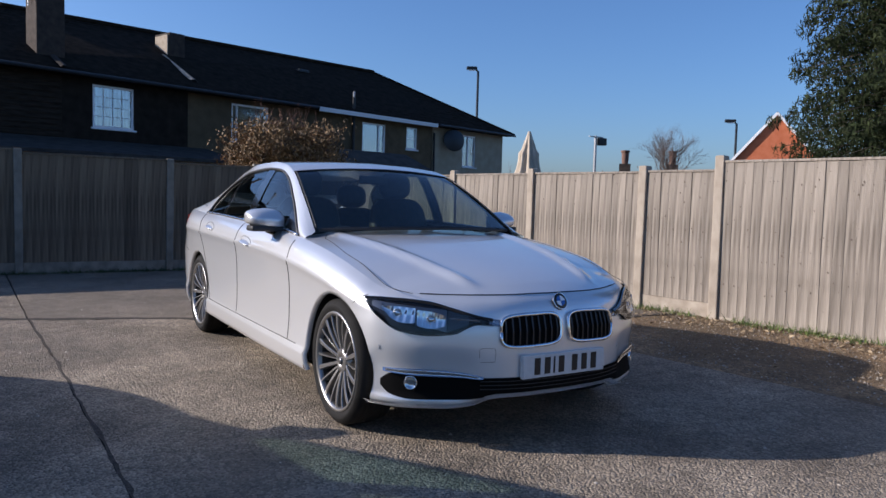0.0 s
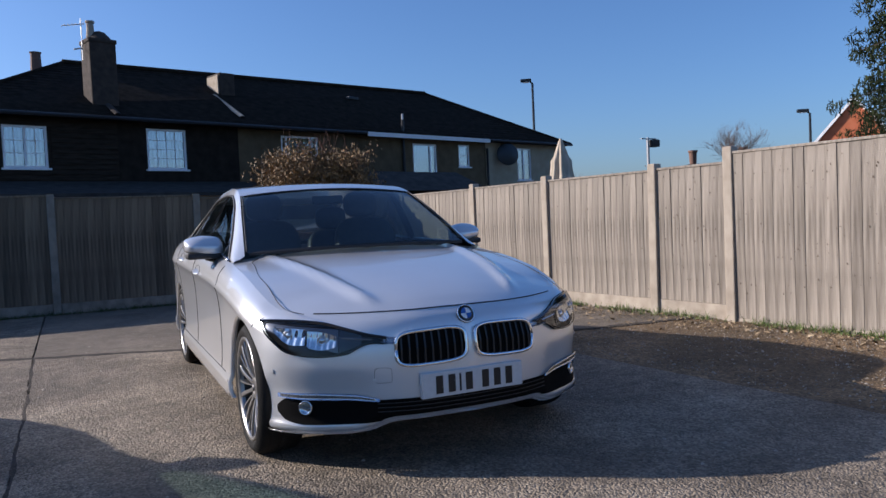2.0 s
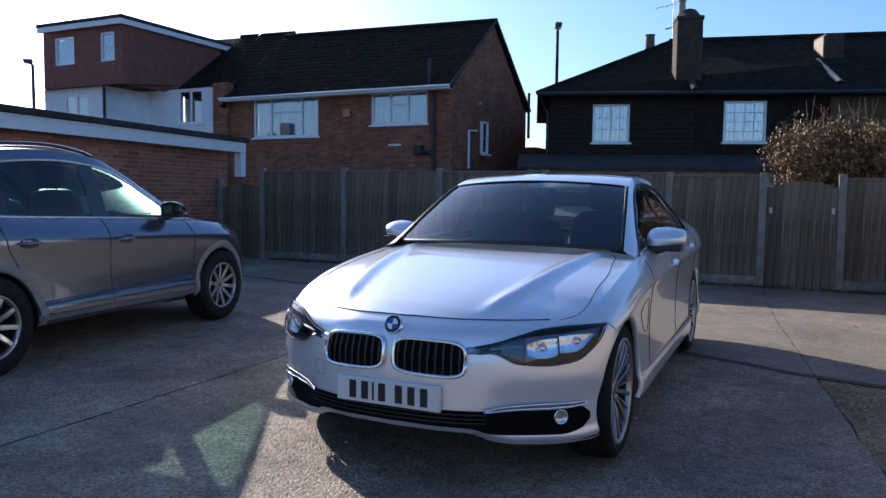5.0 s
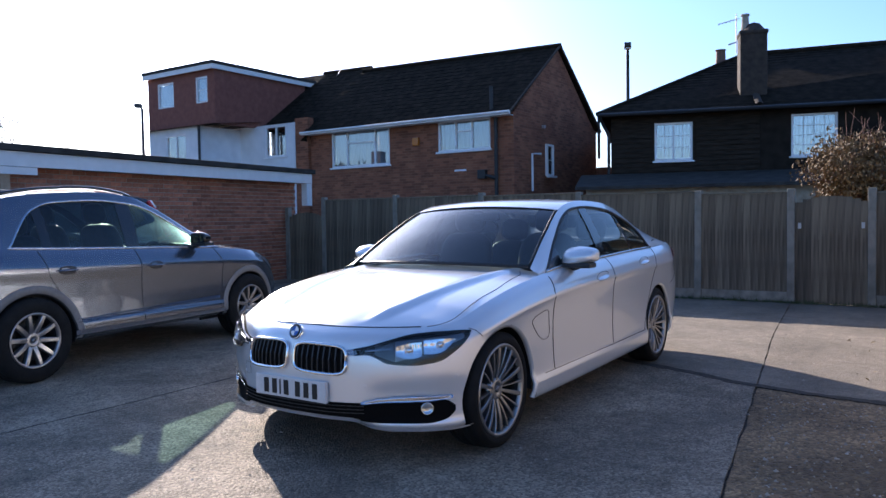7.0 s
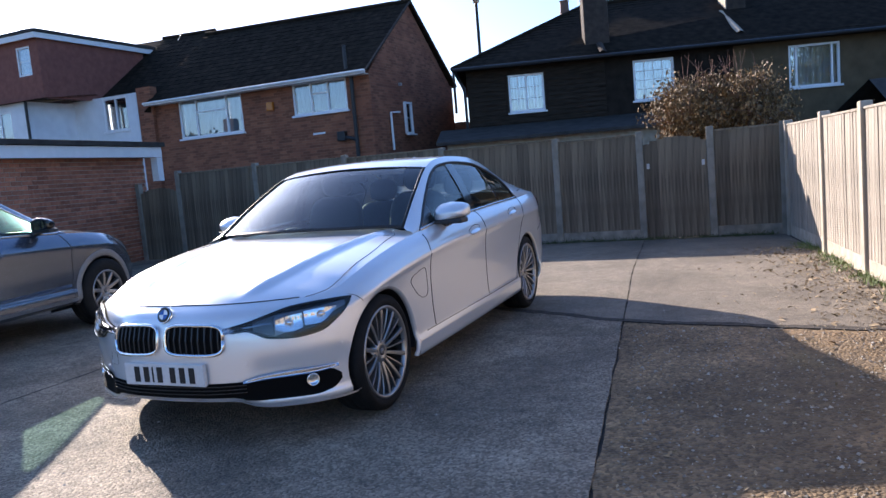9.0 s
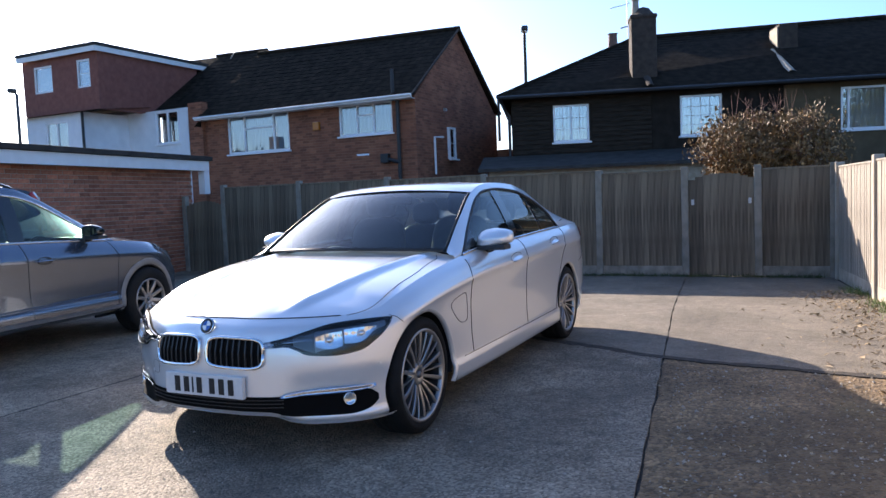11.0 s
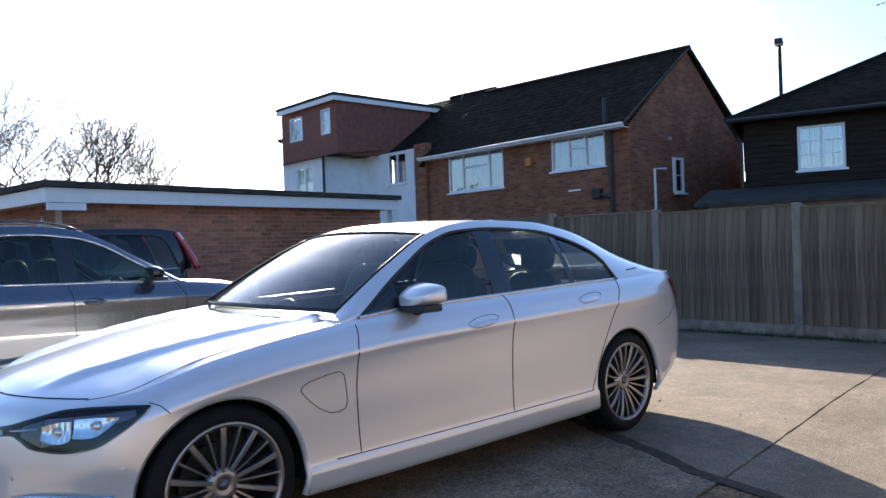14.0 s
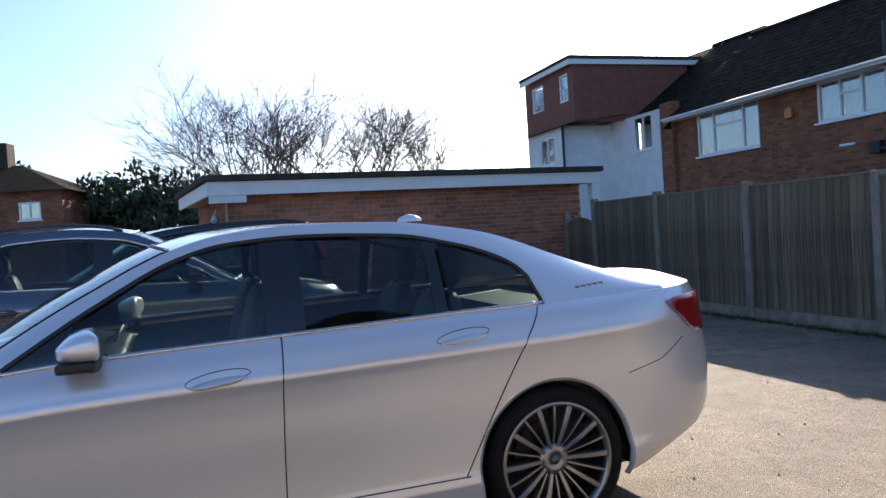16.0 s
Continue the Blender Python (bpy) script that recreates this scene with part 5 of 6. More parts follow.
# boards and posts take the copies with shade in their colour
fence("fence_north", [(x, 6.50) for x in back_x], lambda i: (1.50, 1.69, 1.685, 1.665, 1.62, 1.575, 1.56, 1.54, 1.52)[i], ("board_shaded", "concrete_shaded"), "shaded closeboard fence in shade-darkened boards with concrete posts and an arched wooden gate", gates=(0, 6))
for x in (1.30, 2.08):
    part("gate_latch", bevelled(boxes((x - .02, x + .02, 6.46, 6.48, 1.05, 1.13)), .004), "galv", bpy.data.objects["fence_north"])

# nail marks and knots on the lit boards
kb = bmesh.new()
for _ in range(520):
    y = rng.uniform(-4.5, 4.4)
    z = rng.choice((.36, .36, .9, .9, 1.42, 1.42, 0)) + rng.gauss(0, .012) if rng.random() < .3 else rng.uniform(.2, 1.6)
    z = z if z > .2 else rng.uniform(.3, 1.5)
    r = rng.choice((.002, .0025, .003, .004, .0055))
    m = pose(fence_x(y) - .029, y, z, 0, -90, 8.2)
    vs = [kb.verts.new(m @ Vector((r * 1.9 * math.cos(a), r * math.sin(a), 0))) for a in [6.283 * k / 8 for k in range(8)]]
    kb.faces.new(vs)
tagged(part("board_knots", kb, "knot", bpy.data.objects["fence_east"]), kind="stuff")

# ---- houses ----
def wall(u0, u1, z0, z1, holes, y0=0.0, y1=0.22):
    """A wall along x with openings right through it."""
    xs = sorted({u0, u1, *[h[0] for h in holes], *[h[1] for h in holes]})
    zs = sorted({z0, z1, *[h[2] for h in holes], *[h[3] for h in holes]})
    xs, zs = [x for x in xs if u0 <= x <= u1], [z for z in zs if z0 <= z <= z1]
    bm = bmesh.new()
    for a, b in zip(xs, xs[1:]):
        for c, d in zip(zs, zs[1:]):
            if not any(h[0] < (a + b) / 2 < h[1] and h[2] < (c + d) / 2 < h[3] for h in holes):
                box(bm, a, b, y0, y1, c, d)
    bmesh.ops.remove_doubles(bm, verts=bm.verts[:], dist=1e-4)
    bm.verts.index_update()
    twin = {}
    for f in bm.faces:
        twin.setdefault(tuple(sorted(v.index for v in f.verts)), []).append(f)
    bmesh.ops.delete(bm, geom=[f for fs in twin.values() if len(fs) > 1 for f in fs], context='FACES')
    bmesh.ops.recalc_face_normals(bm, faces=bm.faces[:])
    return bm


def window(house, u0, u1, z0, z1, cols, rows=1, m=None, bars=None, sill=True, curtain=True, top=None):
    """A framed window set in an opening: outer frame, mullions, panes with the room's net curtain behind, sill."""
    m = m if m is not None else Matrix.Identity(4)
    w = new("window")
    w.parent, w.matrix_basis = house, m
    fw, y0, y1 = .055, .02, .10
    part("window_frame", boxes((u0, u1, y0, y1, z1 - fw, z1), (u0, u1, y0, y1, z0, z0 + fw), (u0, u0 + fw, y0, y1, z0 + fw, z1 - fw), (u1 - fw, u1, y0, y1, z0 + fw, z1 - fw)), "upvc", w, "white window frame")
    us = [u0 + fw + (u1 - u0 - 2 * fw) * k for k in cols]
    for u in us[1:-1]:
        part("mullion", boxes((u - .025, u + .025, y0 + .004, y1, z0 + fw, z1 - fw)), "upvc", w)
    for i in range(len(us) - 1):
        a, b = us[i] + (.025 if i else 0), us[i + 1] - (.025 if i < len(us) - 2 else 0)
        if top and i in top:
            zt = z1 - fw - (z1 - z0) * .32
            part("transom", boxes((a, b, y0 + .006, y1, zt - .025, zt + .025)), "upvc", w)
        part("pane", boxes((a, b, .055, .065, z0 + fw, z1 - fw)), "house_glass", w)
        if bars:
            for k in range(1, bars[0]):
                u = a + (b - a) * k / bars[0]
                part("glazing_bar", boxes((u - .009, u + .009, .045, .075, z0 + fw, z1 - fw)), "upvc", w)
            for k in range(1, bars[1]):
                z = z0 + fw + (z1 - z0 - 2 * fw) * k / bars[1]
                part("glazing_bar", boxes((a, b, .046, .074, z - .009, z + .009)), "upvc", w)
    part("room_dark", boxes((u0, u1, .30, .32, z0, z1)), "window", w)
    if curtain:
        bm = grid(lambda u, v: Vector((u0 + fw + (u1 - u0 - 2 * fw) * u, .16 + .012 * math.sin(u * 60), z0 + fw + (z1 - z0 - 2 * fw) * v)), 60, 1)
        part("net_curtain", bm, "curtain", w, smooth=True)
    if sill:
        part("window_sill", bevelled(boxes((u0 - .05, u1 + .05, -.06, .04, z0 - .05, z0)), .008), "upvc", w)
    return w


def tiles(bm, a, b, c, d, rows, cols, lift=.006):
    """Lapped rows of roof tiles on the slope a-b (eave) to d-c (ridge)."""
    a, b, c, d = map(Vector, (a, b, c, d))
    n = (b - a).cross(d - a).normalized()
    if n.z < 0:
        n = -n
    for r in range(rows):
        t0, t1 = r / rows, min(1, (r + 1.15) / rows)
        l0, r0, l1, r1 = a.lerp(d, t0), b.lerp(c, t0), a.lerp(d, t1), b.lerp(c, t1)
        for k in range(cols):
            u0, u1 = (k + (.5 if r % 2 else 0) * 0) / cols, (k + .96) / cols
            j = rng.uniform(-.002, .004)
            q = [l0.lerp(r0, u0) + n * (lift + j), l0.lerp(r0, u1) + n * (lift + j), l1.lerp(r1, u1), l1.lerp(r1, u0)]
            e = [l0.lerp(r0, u0), l0.lerp(r0, u1)]
            vs = [bm.verts.new(p) for p in q]
            bm.faces.new(vs)
            ws = [bm.verts.new(p) for p in e]
            bm.faces.new((vs[1], vs[0], ws[0], ws[1]))


def roof_core(quads, tris=()):
    bm = bmesh.new()
    for q in list(quads) + list(tris):
        bm.faces.new([bm.verts.new(p) for p in q])
    bmesh.ops.remove_doubles(bm, verts=bm.verts[:], dist=1e-3)
    return bm


# terrace behind the back fence
TERRACE = pose(-.15, 15.6, 0, 0, 0, 18.5) @ Matrix.Diagonal((1, 1, .983, 1))
T = thing("terrace_house", "row of old black, ochre and cream cottages with dark tile roof", "house", TERRACE)
D = 7.4
EV = 4.05
holes = [(-3.34, -2.38, 2.74, 3.76), (-.01, 1.06, 2.75, 3.83), (4.0, 5.3, 2.7, 3.82), (9.22, 10.35, 2.48, 3.78), (11.45, 12.03, 2.99, 3.81), (14.75, 15.6, 2.5, 3.79)]
part("wall", wall(-4.45, -.75, 0, EV, holes), "tarred", T, "black tarred weatherboard wall")
part("wall", wall(-.745, 2.6, 0, EV, holes), "black_wall", T, "black painted wall")
part("wall", wall(2.605, 12.9, 0, EV, holes), "ochre", T, "brown ochre wall")
part("wall", wall(12.905, 17.5, 0, EV, holes), "cream", T, "cream rendered wall")
part("end_wall", boxes((-4.45, -4.25, .22, D, 0, EV)), "black_wall", T)
part("end_wall", boxes((17.3, 17.5, .22, D, 0, EV)), "cream", T)
part("back_wall", boxes((-4.45, 17.5, D, D + .2, 0, EV)), "black_wall", T)
for k in range(14):
    z = 2.2 + .13 * k
    for a, b in ((-4.46, -3.42), (-2.30, -.75)) if 2.66 < z < 3.7 else ((-4.46, -.75),):
        bm = bmesh.new()
        vs = [bm.verts.new(p) for p in ((a, -.034, z), (b, -.034, z), (b, -.008, z + .14), (a, -.008, z + .14), (a, 0.0, z), (b, 0.0, z))]
        bm.faces.new(vs[:4])
        bm.faces.new((vs[4], vs[5], vs[1], vs[0]))
        part("weatherboard", bm, "tarred", T)
window(T, -3.34, -2.38, 2.74, 3.76, (0, .5, 1), bars=(2, 3))
window(T, -.01, 1.06, 2.75, 3.83, (0, 1), bars=(4, 4))
window(T, 4.0, 5.3, 2.7, 3.82, (0, .12, .88, 1))
window(T, 9.22, 10.35, 2.48, 3.78, (0, .75, 1))
window(T, 11.45, 12.03, 2.99, 3.81, (0, 1), bars=(1, 2))
window(T, 14.75, 15.6, 2.5, 3.79, (0, .45, 1), bars=(1, 2))
RZ, RZ1, RX0, RX1, RY = 6.12, 6.40, -.8, 13.3, D / 2
o = .35
e = EV - .03
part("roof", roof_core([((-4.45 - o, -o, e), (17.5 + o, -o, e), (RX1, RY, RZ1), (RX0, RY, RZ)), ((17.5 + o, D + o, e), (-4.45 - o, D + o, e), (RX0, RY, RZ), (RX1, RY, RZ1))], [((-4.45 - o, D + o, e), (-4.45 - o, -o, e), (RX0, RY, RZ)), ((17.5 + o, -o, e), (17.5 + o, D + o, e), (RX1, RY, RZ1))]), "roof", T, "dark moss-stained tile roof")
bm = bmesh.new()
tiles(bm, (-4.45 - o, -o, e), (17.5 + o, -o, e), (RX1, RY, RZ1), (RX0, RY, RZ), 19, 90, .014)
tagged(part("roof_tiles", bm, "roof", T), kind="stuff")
part("ridge_cap", tube([(RX0, RY, RZ + .03), (RX1, RY, RZ1 + .03)], .09, n=8), "roof", T)
for a, b in (((-4.45 - o, -o, e), (RX0, RY, RZ)), ((17.5 + o, -o, e), (RX1, RY, RZ1))):
    part("hip_cap", tube([a, b], .07, n=6), "roof", T)
part("soffit", boxes((-4.75, 17.8, -.32, -.0, e - .06, e - .03)), "black_wall", T)
part("fascia", boxes((7.0, 12.8, -.37, -.345, e - .12, e + .02)), "white", T, "white painted fascia board")
part("gutter", tube([(-4.8, -.40, e - .03), (6.95, -.40, e - .03)], .05, n=8), "trim_black", T)
part("gutter", tube([(12.85, -.40, e - .03), (17.85, -.40, e - .03)], .05, n=8), "trim_black", T)
part("downpipe", tube([(-4.75, -.38, e - .05), (-4.62, -.1, e - .35), (-4.52, -.06, e - .5), (-4.52, -.06, 0)], .04, n=8), "trim_black", T)
part("downpipe", tube([(8.75, -.06, e + .55), (8.75, -.06, 0)], .05, n=8), "trim_black", T)
part("vent_pipe", tube([(8.75, -.06, e - .2), (8.75, -.06, e + .75)], .035, n=8), "galv", T)
part("downpipe", tube([(12.95, -.06, e - .3), (12.95, -.06, 0)], .04, n=8), "trim_black", T)
# chimney on the slope, with pots and an aerial
CY = .65
part("chimney", bevelled(boxes((-1.18, -.52, CY - .32, CY + .32, 4.1, 6.12)), .03), "stack", T, "sooty brick chimney")
part("chimney_head", bevelled(boxes((-1.21, -.49, CY - .35, CY + .35, 6.02, 6.14)), .05), "stack", T)
part("chimney_flaunch", lathe([(.0, 6.40), (.16, 6.34), (.32, 6.14)], 12, 'z', m=Matrix.Translation((-.82, CY, 0))), "stack", T, smooth=True)
part("chimney_pot", lathe([(.0, 6.2), (.11, 6.2), (.095, 6.34), (.085, 6.56), (.11, 6.58), (.11, 6.62), (.075, 6.62), (.065, 6.3)], 16, 'z', m=Matrix.Translation((-1.02, CY, 0))), "stack_pale", T)
part("rear_pot", lathe([(.0, 6.0), (.16, 6.0), (.14, 6.5), (.17, 6.55), (.1, 6.55), (.08, 6.1)], 12, 'z', m=Matrix.Translation((-1.25, 4.6, 0))), "pot", T, "red clay chimney pot")
part("aerial_mast", tube([(-1.24, CY, 5.6), (-1.24, CY, 6.66)], .012), "galv", T)
for k in range(6):
    part("aerial_rod", tube([(-1.66 + .09 * k, CY - .14, 6.42 + .02 * k), (-1.66 + .09 * k, CY + .14, 6.42 + .02 * k)], .007), "galv", T)
part("aerial_boom", tube([(-1.70, CY, 6.41), (-1.16, CY, 6.53)], .009), "galv", T)
part("small_aerial", tube([(-1.44, CY, 5.85), (-1.24, CY, 5.9)], .02), "galv", T)
for (u, y0, y1, w) in ((-.80, -.3, .40, .09), (2.85, .1, 1.75, .10)):
    sl = (RZ + .05 - e) / (RY + o)
    bm = grid(lambda a, b: Vector((u + w * (2 * a - 1), y0 + (y1 - y0) * b, e + (y0 + (y1 - y0) * b + o) * sl + .05 + .05 * (1 - (2 * a - 1) ** 2))), 4, 8)
    # second capping paler: pale mortar, with the sun on it put into the colour
    part("party_capping", bm, "stack_pale" if u > 0 else "stack", T, "mortar capping", True)
part("party_chimney", bevelled(boxes((3.04, 3.55, 1.75, 2.6, 5.1, 5.93)), .05), "stack", T)
# thin pale plate: low sun on this chimney side, put in as colour
part("party_chimney_face", bevelled(boxes((3.0, 3.035, 1.8, 2.5, 5.25, 5.85)), .01), "stack_pale", T, "stack side coloured pale for sunlight")
part("skylight", bevelled(boxes((8.3, 8.75, 2.3, 2.75, 5.60, 5.70)), .02), "iron", T)
dish = lathe([(.0, 0), (.16, .02), (.32, .08), (.34, .09), (.32, .10), (.16, .05), (0, .03)], 24, 'y', m=pose(13.67, -.50, 3.50, -8, 0, -28) @ Matrix.Diagonal((1.3, 1.3, 1.3, 1)))
part("satellite_dish", dish, "iron", T, "black satellite dish", True)
part("dish_arm", tube([(13.67, -.3, 3.5), (13.67, 0, 3.4)], .025), "iron", T)
# low extensions in front of the terrace
X = thing("lean_to", "low dark felt-roofed extension before the cottages", "outbuilding", TERRACE)
part("wall", boxes((-5.0, 2.9, -1.8, -1.6, 0, 2.02)), "stack_pale", X, "drab rendered wall")
part("roof", roof_core([((-5.25, -2.1, 2.02), (3.1, -2.1, 2.02), (3.1, -.05, 2.42), (-5.25, -.05, 2.42)), ((-5.25, -2.1, 2.02), (3.1, -2.1, 2.02), (3.1, -2.1, 1.94), (-5.25, -2.1, 1.94))]), "felt", X)
part("end_wall", boxes((-5.0, -4.8, -1.6, -.05, 0, 2.1)), "stack_pale", X)
X2 = thing("garden_shed", "low dark shed roof seen over the fence", "outbuilding", TERRACE)
part("wall", boxes((5.0, 9.2, -3.2, -1.0, 0, 1.95)), "tarred", X2)
part("roof", roof_core([((4.8, -3.4, 1.95), (9.4, -3.4, 1.95), (9.2, -2.1, 2.6), (5.0, -2.1, 2.6)), ((9.4, -.8, 1.95), (4.8, -.8, 1.95), (5.0, -2.1, 2.6), (9.2, -2.1, 2.6))]), "felt", X2)

# red brick house
B = thing("brick_house", "red brick house with white windows and dark tile roof", "house", pose(-7.28, 12.9, 0))
BE = 4.12
holes = [(-5.97, -3.62, 2.93, 4.10), (-1.85, -.10, 3.18, 4.06)]
part("wall", wall(-6.9, .62, 0, BE, holes), "brick", B, "red brick wall")
gy = 2.85
bm = boxes((.40, .62, .22, 5.7, 0, BE))
gp = [bm.verts.new(p) for p in ((.62, 0, BE), (.62, 5.7, BE), (.62, gy, 6.34), (.40, 0, BE), (.40, 5.7, BE), (.40, gy, 6.34))]
bm.faces.new(gp[:3])
bm.faces.new(gp[:2:-1])
part("gable_wall", bm, "brick", B, "red brick gable wall")
part("back_wall", boxes((-6.9, .62, 5.7, 5.9, 0, BE)), "brick", B)
window(B, -5.97, -3.62, 2.93, 4.10, (0, .26, .76, 1), top=(1,))
window(B, -1.85, -.10, 3.18, 4.06, (0, .33, .66, 1), top=(1,))
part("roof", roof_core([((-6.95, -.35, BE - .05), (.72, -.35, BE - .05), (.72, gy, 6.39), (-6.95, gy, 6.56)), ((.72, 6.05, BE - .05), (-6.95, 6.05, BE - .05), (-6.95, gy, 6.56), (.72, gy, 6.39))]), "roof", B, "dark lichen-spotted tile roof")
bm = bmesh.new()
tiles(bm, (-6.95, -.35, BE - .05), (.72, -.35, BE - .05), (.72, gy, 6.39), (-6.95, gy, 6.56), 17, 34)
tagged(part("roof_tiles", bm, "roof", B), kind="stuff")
part("ridge_cap", tube([(-6.95, gy, 6.58), (.74, gy, 6.41)], .08, n=8), "roof", B)
part("barge_board", tube([(.73, -.36, BE - .02), (.73, gy, 6.41)], .035, n=4), "stack", B)
part("barge_board", tube([(.73, 6.05, BE - .02), (.73, gy, 6.41)], .035, n=4), "stack", B)
part("fascia", boxes((-6.95, .72, -.39, -.36, BE - .10, BE - .01)), "white", B, "white fascia with gutter")
part("gutter", tube([(-6.95, -.42, BE - .03), (.72, -.42, BE - .03)], .035, n=8), "white", B)
part("soffit", boxes((-6.9, .62, -.36, 0, BE - .09, BE - .07)), "white", B)
part("vent_pipe", tube([(-.0, -.10, BE - .1), (-.0, -.10, BE + .75)], .05, n=8), "trim_black", B)
part("soil_pipe", tube([(.12, -.08, BE - .1), (.12, -.08, 0)], .055, n=8), "trim_black", B)
part("pipe_elbow", tube([(.12, -.10, 2.35), (-.25, -.10, 2.45)], .05, n=8), "trim_black", B)
part("pipe_box", bevelled(boxes((-.45, -.2, -.16, 0, 2.35, 2.6)), .02), "trim_black", B)
part("alarm_box", bevelled(boxes((-2.72, -2.50, -.09, 0, 3.42, 3.66)), .02), "amber", B, "yellow alarm box")
part("wall_vent", boxes((-1.28, -.90, -.03, 0, 2.60, 2.65)), "white", B)
gm = pose(.62, 0, 0, 0, 0, 90)
window(B, 1.95, 2.40, 2.47, 3.40, (0, 1), bars=(1, 2), m=gm @ Matrix.Translation((0, -.10, 0)), curtain=False)
part("waste_pipe", tube([(.68, 1.0, 2.0), (.68, 1.0, 3.05), (.68, 1.55, 3.08)], .035, n=8), "white", B, "white waste pipe")
part("wall_lamp", boxes((.62, .70, 1.75, 1.85, 3.85, 3.93)), "galv", B)
part("rear_pipe", tube([(.70, 5.95, 3.2), (.70, 5.95, 4.7)], .05, n=8), "trim_black", B)
part("rear_porch", boxes((.3, 1.0, 5.9, 8.4, 0, 2.9)), "brick", B)

# next house: brown roof, white walls, tile-hung dormer box
W = thing("white_house", "white rendered house with a red tile-hung flat-roofed dormer storey", "house", pose(-14.05, 12.75, 0) @ Matrix.Diagonal((.96, .96, .985, 1)))
part("wall", wall(-5.5, -.70, 0, 4.58, [(-2.17, -1.12, 3.48, 4.54)]), "white_wall", W, "white rendered wall")
window(W, -2.17, -1.12, 3.48, 4.54, (0, .5, 1), curtain=False)
part("link_wall", boxes((-.695, -.105, .02, .3, 0, 4.7)), "brick", W)
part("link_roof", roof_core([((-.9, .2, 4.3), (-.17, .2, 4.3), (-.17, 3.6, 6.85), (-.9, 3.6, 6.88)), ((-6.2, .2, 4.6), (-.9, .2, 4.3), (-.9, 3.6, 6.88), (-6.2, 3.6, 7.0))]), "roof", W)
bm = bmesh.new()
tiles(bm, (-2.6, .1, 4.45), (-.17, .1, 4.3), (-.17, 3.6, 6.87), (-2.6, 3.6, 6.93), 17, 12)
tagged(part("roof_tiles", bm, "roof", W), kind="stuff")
part("ridge_cap", tube([(-2.6, 3.62, 6.95), (-.17, 3.62, 6.89)], .08, n=8), "roof", W)
bm = bmesh.new()
for x in (-.165, -.155):
    bm.faces.new([bm.verts.new(p) for p in ((x, -.3, 3.9), (x, 3.62, 6.86), (x, 7.2, 4.2), (x, 7.2, 3.9))])
part("party_wall", bm, "roof", W)
part("verge_cap", tube([(-.20, .08, 4.30), (-.20, 3.62, 6.87)], .05, n=6), "roof", W)
bx = Matrix.Translation((-5.8, -1.8, 0))
part("outrigger_wall", wall(-.45, 2.35, 0, 4.52, [(.50, 1.62, 3.38, 4.30)]), "white_wall", W, "white rendered wall", loc=bx)
window(W, .50, 1.62, 3.38, 4.30, (0, .5, 1), m=bx, sill=False)
part("outrigger_side", boxes((-3.67, -3.45, -1.58, .0, 0, 4.52)), "white_wall", W, "white rendered wall")
part("downpipe", tube([(-3.40, -1.86, 4.5), (-3.40, -1.86, 0)], .045, n=8), "trim_black", W)
part("dormer_front", wall(-.45, 3.2, 4.55, 6.35, [(.10, 1.02, 5.26, 6.12), (2.21, 2.83, 5.26, 6.13)]), "hung_tile", W, "red tile-hung dormer wall", loc=bx)
window(W, .10, 1.02, 5.26, 6.12, (0, 1), m=bx, sill=False)
window(W, 2.21, 2.83, 5.26, 6.13, (0, 1), m=bx, sill=False, bars=(1, 2))
part("dormer_side", boxes((-2.82, -2.60, -1.58, 2.5, 4.55, 6.35)), "hung_tile", W, "red tile-hung dormer wall")
part("dormer_ledge", roof_core([((-6.3, -2.0, 4.5), (-2.5, -2.0, 4.5), (-2.5, .2, 4.75), (-6.3, .2, 4.75))]), "roof", W)
part("dormer_roof", boxes((-6.32, -2.45, -2.0, 3.0, 6.46, 6.56)), "felt", W, "flat felt roof")
part("dormer_fascia", boxes((-6.30, -2.48, -1.98, -1.92, 6.30, 6.455), (-2.54, -2.48, -1.915, 2.9, 6.30, 6.455)), "white", W, "white fascia board")
part("tv_aerial", tube([(-1.2, 2.8, 6.6), (-.2, 2.6, 7.35)], .012), "galv", W)

# garage beside the parked cars: local x runs along the long wall
ga = math.degrees(math.atan2(6.9 - .39, -8.95 + 8.04))
GA = thing("brick_garage", "flat-roofed brick garage with a white fascia and grey felt roof edge", "garage", pose(-8.04, .39, 0, 0, 0, ga))
GL = math.dist((-8.04, .39), (-8.95, 6.9))
GW = part("wall", boxes((0, GL, 0, .22, -.05, 2.1)), "mortar", GA, "red brick wall in pale mortar")
part("end_wall", wall(.225, 3.2, 0, 2.1, [(.55, 1.25, .95, 1.75)]), "brick", GA, "red brick wall", loc=Matrix.Rotation(math.pi / 2, 4, 'Z') @ Matrix.Translation((0, -.22, 0)))
part("wall", boxes((GL - .22, GL, .225, 3.2, 0, 2.1)), "brick", GA)
part("fascia", bevelled(boxes((-.32, GL + .30, -.26, -.22, 2.09, 2.30)), .005), "white", GA, "white painted fascia board")
part("fascia", bevelled(boxes((-.32, -.28, -.215, 3.5, 2.09, 2.30)), .005), "white", GA, "pale bargeboard")
part("soffit", boxes((-.28, GL + .28, -.22, 3.2, 2.105, 2.14)), "stack_pale", GA)
part("roof", bevelled(boxes((-.38, GL + .36, -.32, 3.6, 2.305, 2.40)), .012), "felt", GA, "grey felt roof")
part("fascia_corner", boxes((-.30, .25, -.25, -.21, 1.98, 2.085)), "white", GA)
part("fascia_corner", boxes((GL + .12, GL + .3, -.25, -.1, 1.6, 2.085)), "white", GA)
